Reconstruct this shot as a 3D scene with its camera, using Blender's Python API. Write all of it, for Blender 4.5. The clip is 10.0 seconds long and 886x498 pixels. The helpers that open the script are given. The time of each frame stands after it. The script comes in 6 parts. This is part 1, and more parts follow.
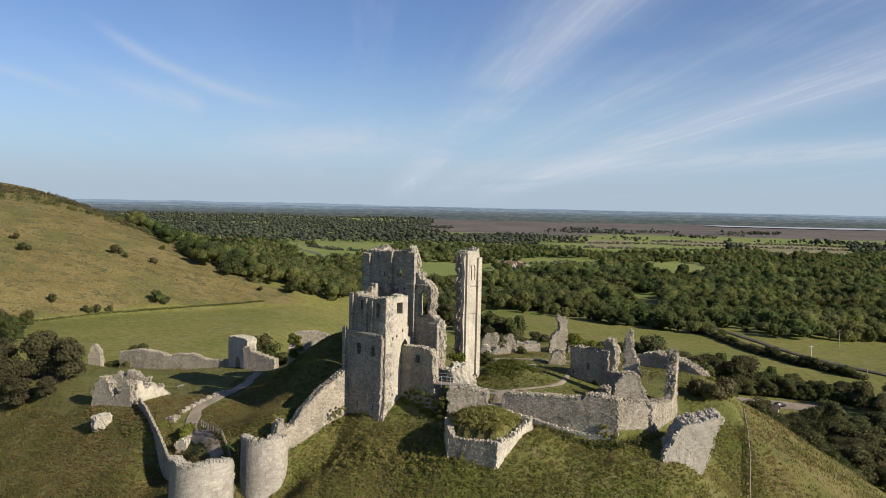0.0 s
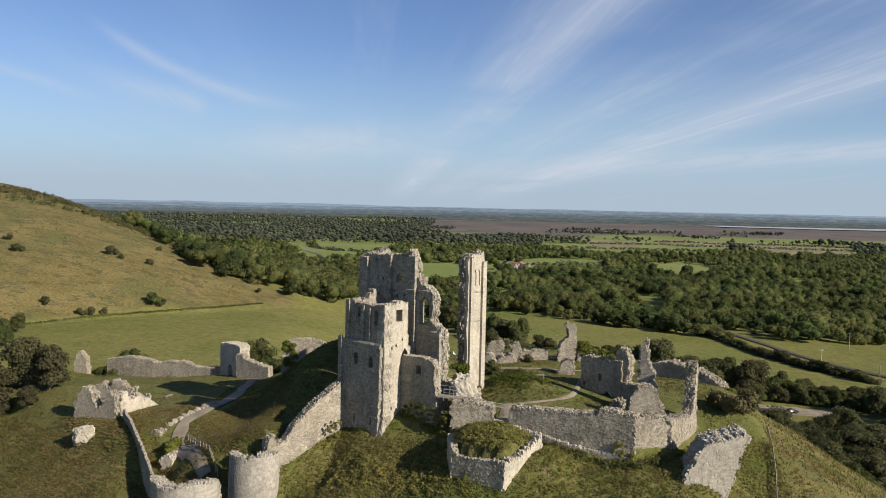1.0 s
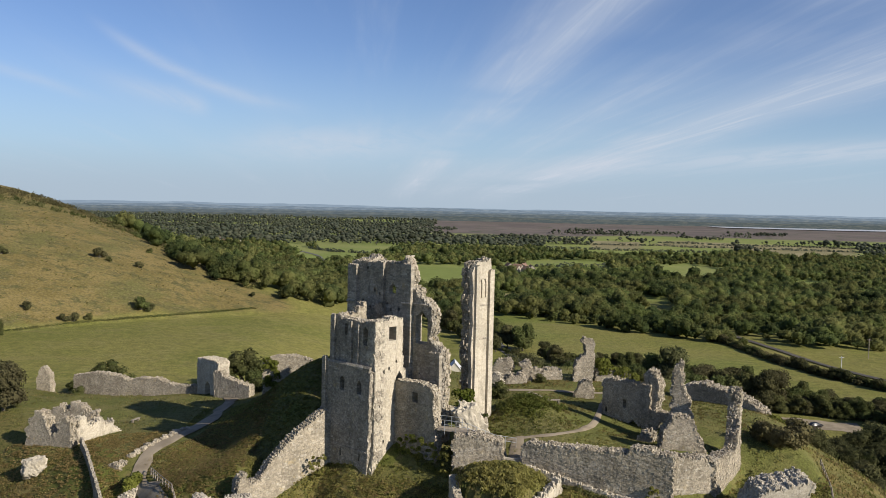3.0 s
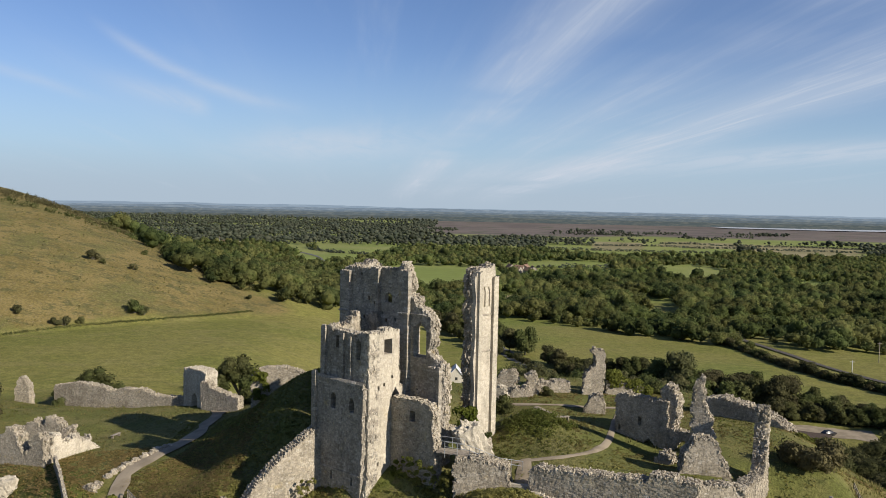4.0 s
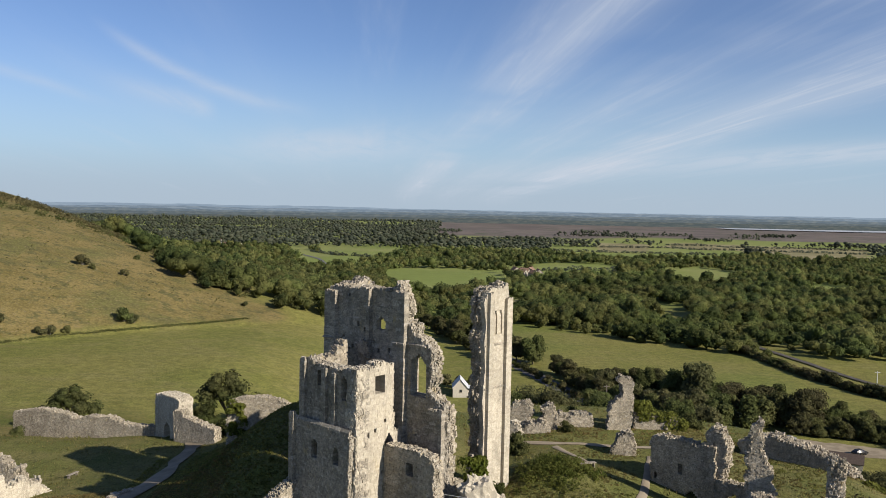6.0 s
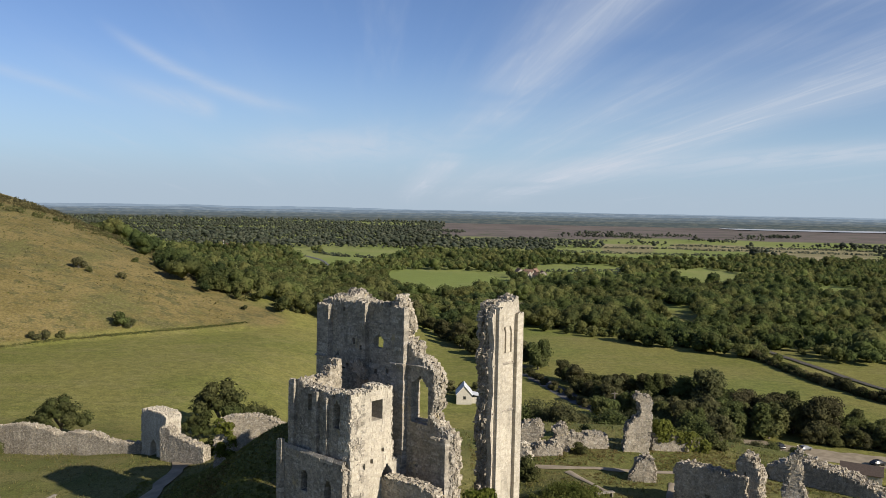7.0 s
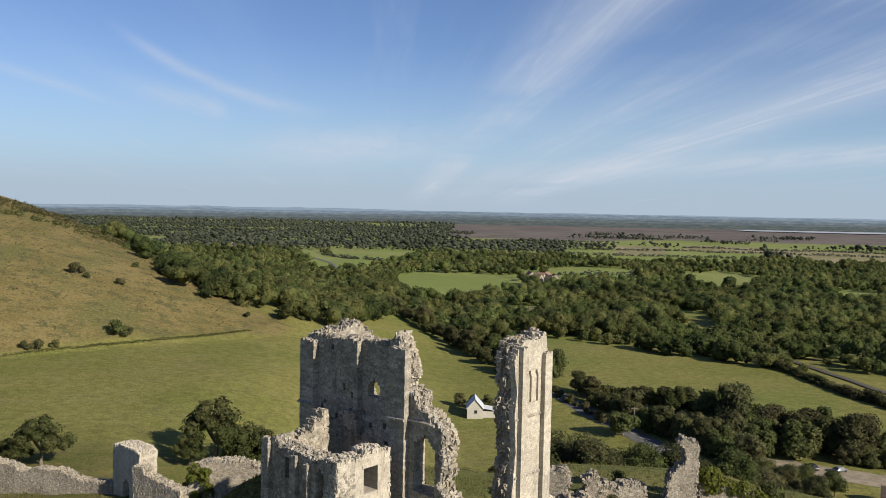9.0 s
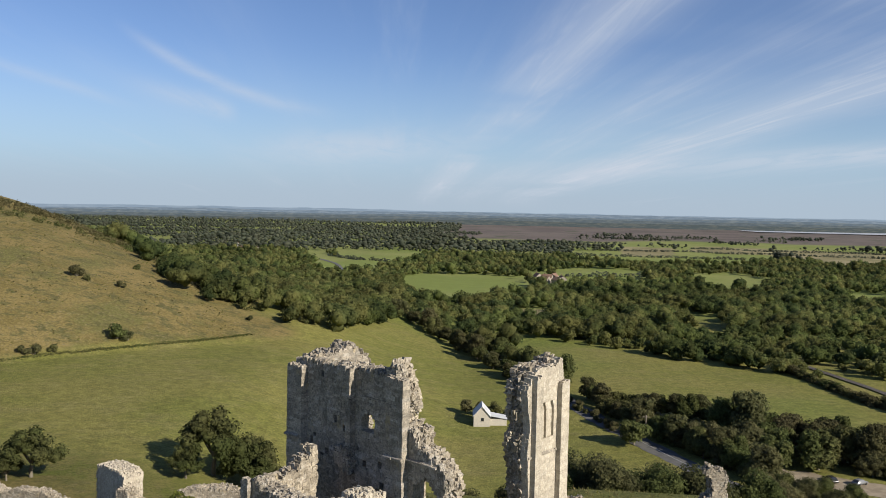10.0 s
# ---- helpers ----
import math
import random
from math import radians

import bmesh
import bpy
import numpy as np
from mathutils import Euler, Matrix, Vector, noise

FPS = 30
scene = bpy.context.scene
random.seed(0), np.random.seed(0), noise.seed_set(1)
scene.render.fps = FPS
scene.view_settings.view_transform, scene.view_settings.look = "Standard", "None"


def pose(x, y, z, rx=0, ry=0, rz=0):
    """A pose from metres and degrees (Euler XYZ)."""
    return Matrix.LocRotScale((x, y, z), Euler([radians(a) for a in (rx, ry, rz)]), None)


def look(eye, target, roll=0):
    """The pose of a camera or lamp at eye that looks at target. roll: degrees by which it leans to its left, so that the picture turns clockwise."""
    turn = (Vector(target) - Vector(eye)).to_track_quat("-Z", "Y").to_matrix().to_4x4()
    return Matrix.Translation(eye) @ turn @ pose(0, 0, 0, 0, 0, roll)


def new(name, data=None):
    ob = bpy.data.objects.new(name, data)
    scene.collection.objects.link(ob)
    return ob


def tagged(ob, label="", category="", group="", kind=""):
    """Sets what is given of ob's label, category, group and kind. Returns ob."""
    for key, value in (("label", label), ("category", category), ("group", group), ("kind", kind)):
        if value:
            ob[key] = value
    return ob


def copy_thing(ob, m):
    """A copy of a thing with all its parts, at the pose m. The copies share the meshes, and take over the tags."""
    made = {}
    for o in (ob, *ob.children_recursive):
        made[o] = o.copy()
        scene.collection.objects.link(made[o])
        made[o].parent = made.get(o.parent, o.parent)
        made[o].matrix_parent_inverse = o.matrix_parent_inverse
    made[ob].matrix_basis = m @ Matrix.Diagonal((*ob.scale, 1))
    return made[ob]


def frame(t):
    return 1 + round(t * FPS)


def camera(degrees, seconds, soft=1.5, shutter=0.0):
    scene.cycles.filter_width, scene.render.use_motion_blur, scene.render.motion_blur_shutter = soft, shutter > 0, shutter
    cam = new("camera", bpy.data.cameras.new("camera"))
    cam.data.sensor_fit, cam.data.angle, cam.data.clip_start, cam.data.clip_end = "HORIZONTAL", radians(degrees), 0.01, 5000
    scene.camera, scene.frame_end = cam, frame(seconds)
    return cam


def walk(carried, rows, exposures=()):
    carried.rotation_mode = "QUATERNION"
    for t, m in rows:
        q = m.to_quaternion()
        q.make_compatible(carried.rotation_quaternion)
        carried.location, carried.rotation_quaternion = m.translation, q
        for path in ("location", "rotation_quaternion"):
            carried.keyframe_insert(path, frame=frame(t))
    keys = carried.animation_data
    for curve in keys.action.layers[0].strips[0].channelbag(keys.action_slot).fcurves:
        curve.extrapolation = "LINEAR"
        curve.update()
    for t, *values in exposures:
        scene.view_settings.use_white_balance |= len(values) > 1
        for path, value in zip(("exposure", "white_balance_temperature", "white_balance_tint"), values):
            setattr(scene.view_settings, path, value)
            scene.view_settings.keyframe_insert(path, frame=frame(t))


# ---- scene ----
cam = camera(58.0, 10.0, soft=0.85)
PATH = [
    (0, (7.397, -112.173, 29.353), (7.592, -62.249, 26.602), 1.29),
    (0.5, (7.301, -108.475, 29.392), (7.443, -58.551, 26.647), 1.30),
    (1, (7.262, -104.726, 29.368), (7.364, -54.801, 26.63), 1.30),
    (1.5, (7.266, -100.937, 29.315), (7.336, -51.011, 26.588), 1.30),
    (2, (7.298, -97.122, 29.261), (7.342, -47.195, 26.545), 1.30),
    (2.5, (7.346, -93.293, 29.226), (7.367, -43.367, 26.523), 1.30),
    (4, (7.496, -81.87, 29.335), (7.43, -31.941, 26.677), 1.26),
    (4.5, (7.525, -78.125, 29.453), (7.417, -28.195, 26.811), 1.25),
    (5, (7.537, -74.432, 29.607), (7.375, -24.501, 26.982), 1.23),
    (5.5, (7.53, -70.798, 29.792), (7.303, -20.867, 27.184), 1.21),
    (7, (7.407, -60.315, 30.464), (6.896, -10.383, 27.902), 1.16),
    (7.5, (7.344, -56.965, 30.707), (6.706, -7.034, 28.16), 1.15),
    (8, (7.281, -53.682, 30.956), (6.496, -3.753, 28.421), 1.14),
    (8.5, (7.226, -50.458, 31.213), (6.277, -0.531, 28.688), 1.14),
    (9, (7.19, -47.279, 31.484), (6.059, 2.645, 28.968), 1.16),
    (9.5, (7.186, -44.127, 31.782), (5.854, 5.792, 29.272), 1.18),
    (10, (7.228, -40.979, 32.126), (5.675, 8.934, 29.618), 1.21),
]
walk(cam, [(t, look(eye, target, roll)) for t, eye, target, roll in PATH], [(0.0, 0.5), (10.0, 0.5)])

# ---- world, sun ----
SUN_AZ, SUN_EL = radians(125.6), radians(28.5)
world = bpy.data.worlds.new("sky")
scene.world = world
world.use_nodes = True
WN, WL = world.node_tree.nodes, world.node_tree.links
WN.clear()


def wmath(op, a, b=0.0, c=0.0):
    n = WN.new("ShaderNodeMath")
    n.operation = op
    for i, v in enumerate((a, b, c)):
        if isinstance(v, (int, float)):
            n.inputs[i].default_value = v
        else:
            WL.new(v, n.inputs[i])
    return n.outputs[0]


sky = WN.new("ShaderNodeTexSky")
sky.sky_type = "NISHITA"
sky.sun_disc = False
sky.sun_elevation, sky.sun_rotation = SUN_EL, SUN_AZ
sky.altitude, sky.air_density, sky.dust_density, sky.ozone_density = 100, 1.0, 0.1, 3.0
coord = WN.new("ShaderNodeTexCoord")
split = WN.new("ShaderNodeSeparateXYZ")
WL.new(coord.outputs["Generated"], split.inputs[0])
dx, dy, dz = split.outputs
# high cirrus on a flat sheet overhead, drawn out along one wind direction
up = wmath("MAXIMUM", dz, 0.012)
across = wmath("DIVIDE", wmath("ADD", wmath("MULTIPLY", dx, 0.993), wmath("MULTIPLY", dy, 0.115)), wmath("ADD", up, 0.05))
along = wmath("DIVIDE", wmath("ADD", wmath("MULTIPLY", dy, 0.993), wmath("MULTIPLY", dx, -0.115)), wmath("ADD", up, 0.05))


def wnoise(su, sv, off, detail, rough, warp=0.0):
    comb = WN.new("ShaderNodeCombineXYZ")
    WL.new(wmath("ADD", wmath("MULTIPLY", across, su), off), comb.inputs[0])
    WL.new(wmath("MULTIPLY", along, sv), comb.inputs[1])
    n = WN.new("ShaderNodeTexNoise")
    n.inputs["Scale"].default_value, n.inputs["Detail"].default_value = 1.0, detail
    n.inputs["Roughness"].default_value, n.inputs["Distortion"].default_value = rough, warp
    WL.new(comb.outputs[0], n.inputs["Vector"])
    return n.outputs[0]


def wstep(v, lo, hi):
    n = WN.new("ShaderNodeMapRange")
    n.interpolation_type = "SMOOTHSTEP"
    n.inputs["From Min"].default_value, n.inputs["From Max"].default_value = lo, hi
    WL.new(v, n.inputs["Value"])
    return n.outputs["Result"]


streaks = wstep(wnoise(2.3, 0.16, 3.1, 7, 0.6, 0.35), 0.48, 0.86)
wisps = wstep(wnoise(7.5, 0.5, 9.0, 6, 0.62, 0.6), 0.42, 0.75)
patches = wstep(wnoise(0.55, 0.22, 5.3, 3, 0.5), 0.40, 0.68)


def streak(centre, width, strength):
    off = wmath("DIVIDE", wmath("SUBTRACT", across, centre), width)
    return wmath("MULTIPLY", wmath("POWER", 2.718, wmath("MULTIPLY", wmath("MULTIPLY", off, off), -1.0)), strength)


plumes = wmath("ADD", wmath("ADD", streak(0.98, 0.24, 0.80), streak(2.75, 0.45, 0.90)), wmath("ADD", streak(1.75, 0.35, 0.42), wmath("ADD", streak(-1.55, 0.16, 0.10), streak(-0.62, 0.14, 0.06))))
plumes = wmath("MULTIPLY", plumes, wmath("ADD", wmath("MULTIPLY", wisps, 0.42), 0.50))
plumes = wmath("MULTIPLY", plumes, wstep(wnoise(0.5, 0.45, 2.0, 3, 0.5), 0.22, 0.55))
cloud = wmath("ADD", wmath("MULTIPLY", wmath("MULTIPLY", streaks, patches), 0.40), plumes)
ahead = wmath("MAXIMUM", dy, 0.15)
side, high = wmath("DIVIDE", dx, ahead), wmath("DIVIDE", dz, ahead)
fore = wstep(dy, 0.15, 0.5)


def band(centre, width):
    """A soft-edged band of cloud about a line of the sky; centre is a socket of heights."""
    off = wmath("DIVIDE", wmath("SUBTRACT", high, centre), width)
    return wmath("POWER", 2.718, wmath("MULTIPLY", wmath("MULTIPLY", off, off), -1.0))


def window(v, a, b, c, d):
    return wmath("MULTIPLY", wstep(v, a, b), wmath("SUBTRACT", 1.0, wstep(v, c, d)))


bend = wmath("ADD", side, 0.13)
hook = wmath("ADD", wmath("MULTIPLY", wmath("MULTIPLY", bend, bend), 1.1), 0.114)
hook = wmath("MULTIPLY", band(hook, 0.0085), wmath("MULTIPLY", window(side, -0.46, -0.36, -0.30, -0.13), 0.42))
thin = wmath("MULTIPLY", band(wmath("ADD", wmath("MULTIPLY", side, -0.30), -0.007), 0.007), wmath("MULTIPLY", window(side, -0.70, -0.55, -0.52, -0.38), 0.26))
puff = wmath("MULTIPLY", band(wmath("ADD", wmath("MULTIPLY", side, -0.27), 0.036), 0.012), wmath("MULTIPLY", window(side, -0.46, -0.34, -0.315, -0.285), 0.42))
fan = wmath("MULTIPLY", band(wmath("ADD", wmath("MULTIPLY", side, 0.05), 0.082), 0.020), wmath("MULTIPLY", window(side, -0.34, -0.16, -0.12, 0.06), 0.55))
low = wmath("MULTIPLY", band(wmath("ADD", wmath("MULTIPLY", side, 0.085), 0.036), 0.013), wmath("MULTIPLY", wstep(side, -0.10, 0.5), 0.65))
tufts_of_cloud = wmath("ADD", wmath("ADD", hook, thin), wmath("ADD", puff, wmath("ADD", fan, low)))
ragged_edge = wstep(wnoise(2.6, 0.9, 7.7, 7, 0.62, 0.8), 0.22, 0.62)
cloud = wmath("ADD", cloud, wmath("MULTIPLY", wmath("MULTIPLY", tufts_of_cloud, fore), wmath("ADD", wmath("MULTIPLY", ragged_edge, 0.7), 0.3)))
veil = wmath("MULTIPLY", wmath("SUBTRACT", 1.0, wstep(dz, -0.02, 0.20)), 0.95)
cloud = wmath("MULTIPLY", wmath("MINIMUM", cloud, 0.9), wstep(dz, -0.002, 0.03))
mix = WN.new("ShaderNodeMix")
mix.data_type = "RGBA"
WL.new(cloud, mix.inputs["Factor"])
tint = WN.new("ShaderNodeMix")
tint.data_type, tint.blend_type = "RGBA", "MULTIPLY"
tint.inputs["Factor"].default_value = 1.0
tint.inputs["B"].default_value = (0.88, 0.925, 1.14, 1)
WL.new(sky.outputs[0], tint.inputs["A"])
hazy = WN.new("ShaderNodeMix")
hazy.data_type = "RGBA"
WL.new(veil, hazy.inputs["Factor"])
WL.new(tint.outputs["Result"], hazy.inputs["A"])
hazy.inputs["B"].default_value = (4.1, 5.85, 7.6, 1)
murk = WN.new("ShaderNodeMix")
murk.data_type = "RGBA"
WL.new(wmath("MULTIPLY", wmath("SUBTRACT", 1.0, wstep(dz, 0.0, 0.075)), 0.9), murk.inputs["Factor"])
WL.new(hazy.outputs["Result"], murk.inputs["A"])
murk.inputs["B"].default_value = (4.6, 5.55, 6.6, 1)
WL.new(murk.outputs["Result"], mix.inputs["A"])
mix.inputs["B"].default_value = (6.4, 7.0, 8.0, 1)
back = WN.new("ShaderNodeBackground")
back.inputs["Strength"].default_value = 0.066
WL.new(mix.outputs["Result"], back.inputs[0])
wout = WN.new("ShaderNodeOutputWorld")
WL.new(back.outputs[0], wout.inputs[0])

sun = new("sun", bpy.data.lights.new("sun", "SUN"))
sun.data.energy, sun.data.angle, sun.data.color = 5.0, radians(0.5), (1.0, 0.915, 0.79)
sdir = Vector((math.sin(SUN_AZ) * math.cos(SUN_EL), math.cos(SUN_AZ) * math.cos(SUN_EL), math.sin(SUN_EL)))
sun.matrix_world = look(sdir * 300, (0, 0, 0))

# ---- materials ----


class Nodes:
    """A small builder for node materials."""

    def __init__(self, name):
        self.m = bpy.data.materials.new(name)
        self.m.use_nodes = True
        self.t = self.m.node_tree
        self.t.nodes.clear()
        self.pos = self.t.nodes.new("ShaderNodeNewGeometry")

    def put(self, socket, value):
        if hasattr(value, "is_output"):
            self.t.links.new(value, socket)
        elif isinstance(value, tuple) and len(value) == 3 and socket.type == "RGBA":
            socket.default_value = (*value, 1)
        else:
            socket.default_value = value

    def noise(self, scale, detail=4, rough=0.55, stretch=(1, 1, 1), warp=0.0):
        mp = self.t.nodes.new("ShaderNodeMapping")
        mp.inputs["Scale"].default_value = stretch
        self.t.links.new(self.pos.outputs["Position"], mp.inputs["Vector"])
        n = self.t.nodes.new("ShaderNodeTexNoise")
        n.inputs["Scale"].default_value, n.inputs["Detail"].default_value = scale, detail
        n.inputs["Roughness"].default_value, n.inputs["Distortion"].default_value = rough, warp
        self.t.links.new(mp.outputs[0], n.inputs["Vector"])
        return n.outputs[0]

    def step(self, v, lo, hi, a=0.0, b=1.0):
        n = self.t.nodes.new("ShaderNodeMapRange")
        n.interpolation_type = "SMOOTHSTEP"
        for key, value in (("From Min", lo), ("From Max", hi), ("To Min", a), ("To Max", b)):
            n.inputs[key].default_value = value
        self.t.links.new(v, n.inputs["Value"])
        return n.outputs["Result"]

    def math(self, op, a, b=0.0):
        n = self.t.nodes.new("ShaderNodeMath")
        n.operation = op
        self.put(n.inputs[0], a), self.put(n.inputs[1], b)
        return n.outputs[0]

    def mix(self, f, a, b, kind="MIX"):
        n = self.t.nodes.new("ShaderNodeMix")
        n.data_type, n.blend_type = "RGBA", kind
        self.put(n.inputs["Factor"], f), self.put(n.inputs["A"], a), self.put(n.inputs["B"], b)
        return n.outputs["Result"]

    def random(self):
        """A number for each thing or each loose piece."""
        info = self.t.nodes.new("ShaderNodeObjectInfo")
        n = self.math("ADD", self.pos.outputs["Random Per Island"], info.outputs["Random"])
        return self.math("FRACT", n)

    def value(self, v, amount):
        """Brightness round 1 from a 0..1 number."""
        return self.math("ADD", self.math("MULTIPLY", v, amount), 1 - amount / 2)

    def bright(self, colour, factor):
        n = self.t.nodes.new("ShaderNodeHueSaturation")
        self.put(n.inputs["Color"], colour), self.put(n.inputs["Value"], factor)
        return n.outputs[0]

    def done(self, colour, rough=0.9, bump=None, strength=0.5, distance=0.05, metal=0.0, leaf=0.0, gloss=0.3):
        b = self.t.nodes.new("ShaderNodeBsdfPrincipled")
        self.put(b.inputs["Base Color"], colour), self.put(b.inputs["Roughness"], rough)
        b.inputs["Metallic"].default_value = metal
        b.inputs["Specular IOR Level"].default_value = gloss
        if bump is not None:
            n = self.t.nodes.new("ShaderNodeBump")
            n.inputs["Strength"].default_value, n.inputs["Distance"].default_value = strength, distance
            self.t.links.new(bump, n.inputs["Height"])
            self.t.links.new(n.outputs[0], b.inputs["Normal"])
        shader = b.outputs[0]
        if leaf:
            tr = self.t.nodes.new("ShaderNodeBsdfTranslucent")
            self.put(tr.inputs["Color"], colour)
            ms = self.t.nodes.new("ShaderNodeMixShader")
            ms.inputs[0].default_value = leaf
            self.t.links.new(shader, ms.inputs[1]), self.t.links.new(tr.outputs[0], ms.inputs[2])
            shader = ms.outputs[0]
        out = self.t.nodes.new("ShaderNodeOutputMaterial")
        self.t.links.new(shader, out.inputs[0])
        return self.m


def stone_material(name, light, mid, dark, variation=0.35, orange=0.0, spots=0.7, relief=1.0, picks=0.4):
    n = Nodes(name)
    c = n.mix(n.step(n.noise(0.30, 5, 0.62), 0.36, 0.64), mid, light)
    c = n.mix(n.math("MULTIPLY", n.step(n.noise(0.9, 7, 0.72, (1, 1, 0.22)), 0.46, 0.70), 0.6), c, dark)
    pick = n.random()
    c = n.bright(c, n.value(pick, variation))
    c = n.mix(n.math("MULTIPLY", n.step(n.math("FRACT", n.math("MULTIPLY", pick, 13.7)), 0.84, 0.88), picks), c, (0.54, 0.51, 0.45))
    c = n.mix(n.math("MULTIPLY", n.step(n.math("FRACT", n.math("MULTIPLY", pick, 29.3)), 0.76, 0.80), picks), c, dark)
    c = n.mix(n.math("MULTIPLY", n.step(n.noise(7.0, 6, 0.85), 0.51, 0.57), spots), c, dark)
    c = n.mix(n.math("MULTIPLY", n.step(n.noise(5.5, 6, 0.85), 0.57, 0.63), 0.7), c, (0.58, 0.55, 0.50))
    c = n.bright(c, n.value(n.step(n.noise(17, 5, 0.75), 0.34, 0.66), 0.7))
    if orange:
        c = n.mix(n.math("MULTIPLY", n.step(n.noise(0.9, 5, 0.7), 0.60, 0.70), orange), c, (0.44, 0.34, 0.15))
    bump = n.math("ADD", n.noise(6.5, 6, 0.7), n.math("MULTIPLY", n.noise(18, 3, 0.6), 0.5))
    return n.done(c, 0.93, bump, relief, 0.05, gloss=0.12)


ASHLAR = stone_material("weathered_limestone_ashlar", (0.378, 0.332, 0.262), (0.270, 0.238, 0.188), (0.105, 0.097, 0.080), 0.42, 0.4, 0.75, 1.0, 0.3)
RUBBLE = stone_material("limestone_rubble", (0.405, 0.352, 0.268), (0.292, 0.254, 0.192), (0.125, 0.109, 0.083), 0.42, 0.4, 0.6, 1.0, 0.25)
PALE = stone_material("pale_broken_limestone", (0.455, 0.405, 0.318), (0.365, 0.326, 0.256), (0.205, 0.183, 0.144), 0.25, 0.15, 0.10, 0.4, 0.12)
DRUM = stone_material("smooth_grey_ashlar", (0.37, 0.334, 0.275), (0.295, 0.267, 0.219), (0.145, 0.131, 0.108), 0.3, 0.0, 0.25, 0.6, 0.12)


def foliage_material(name, a, b, c, leaf=0.25, scale=0.35):
    n = Nodes(name)
    col = n.mix(n.step(n.noise(scale, 3), 0.35, 0.65), a, b)
    col = n.mix(n.step(n.noise(0.030, 4, 0.65), 0.42, 0.62), col, c)
    col = n.bright(col, n.value(n.step(n.noise(0.017, 3), 0.35, 0.65), 0.5))
    col = n.bright(col, n.value(n.random(), 0.32))
    col = n.bright(col, n.value(n.step(n.noise(0.9, 5, 0.75), 0.34, 0.66), 0.36))
    return n.done(col, 0.75, n.noise(1.3, 5, 0.75), 0.9, 0.7, leaf=leaf, gloss=0.04)


LEAF = foliage_material("broadleaf_foliage", (0.074, 0.092, 0.032), (0.112, 0.130, 0.044), (0.122, 0.122, 0.048), 0.35)
LEAF_DARK = foliage_material("dark_foliage", (0.086, 0.090, 0.041), (0.120, 0.126, 0.053), (0.138, 0.128, 0.060), 0.45)
LEAF_MID = foliage_material("wood_foliage", (0.070, 0.096, 0.038), (0.150, 0.182, 0.058), (0.188, 0.190, 0.068), 0.6, 0.045)
# leaves of the far woods, greyed and blued to carry the distance haze
LEAF_HAZED = foliage_material("hazed_far_foliage", (0.078, 0.094, 0.072), (0.112, 0.130, 0.088), (0.132, 0.140, 0.096), 0.6, 0.010)
IVY = foliage_material("ivy_leaves", (0.105, 0.140, 0.024), (0.175, 0.200, 0.040), (0.20, 0.21, 0.05), 0.45, 1.2)
SLOPE_GREEN = foliage_material("nettles_and_slope_grass", (0.158, 0.192, 0.046), (0.258, 0.268, 0.072), (0.310, 0.282, 0.098), 0.6, 0.30)
SLOPE_DRY = foliage_material("rough_yellowing_grass", (0.192, 0.164, 0.054), (0.272, 0.214, 0.084), (0.310, 0.234, 0.104), 0.6, 0.30)
SCRUB = foliage_material("dry_scrub_foliage", (0.070, 0.068, 0.030), (0.100, 0.092, 0.042), (0.12, 0.105, 0.05), 0.15, 0.8)
COPPER_LEAF = foliage_material("brown_tinged_foliage", (0.058, 0.052, 0.028), (0.080, 0.072, 0.036), (0.088, 0.085, 0.038), 0.2, 0.8)

n = Nodes("tree_bark")
BARK = n.done(n.mix(n.noise(2.0, 4), (0.10, 0.085, 0.06), (0.20, 0.18, 0.14)), 0.95, n.noise(9, 3, 0.6, (1, 1, 0.25)), 0.8, 0.04)


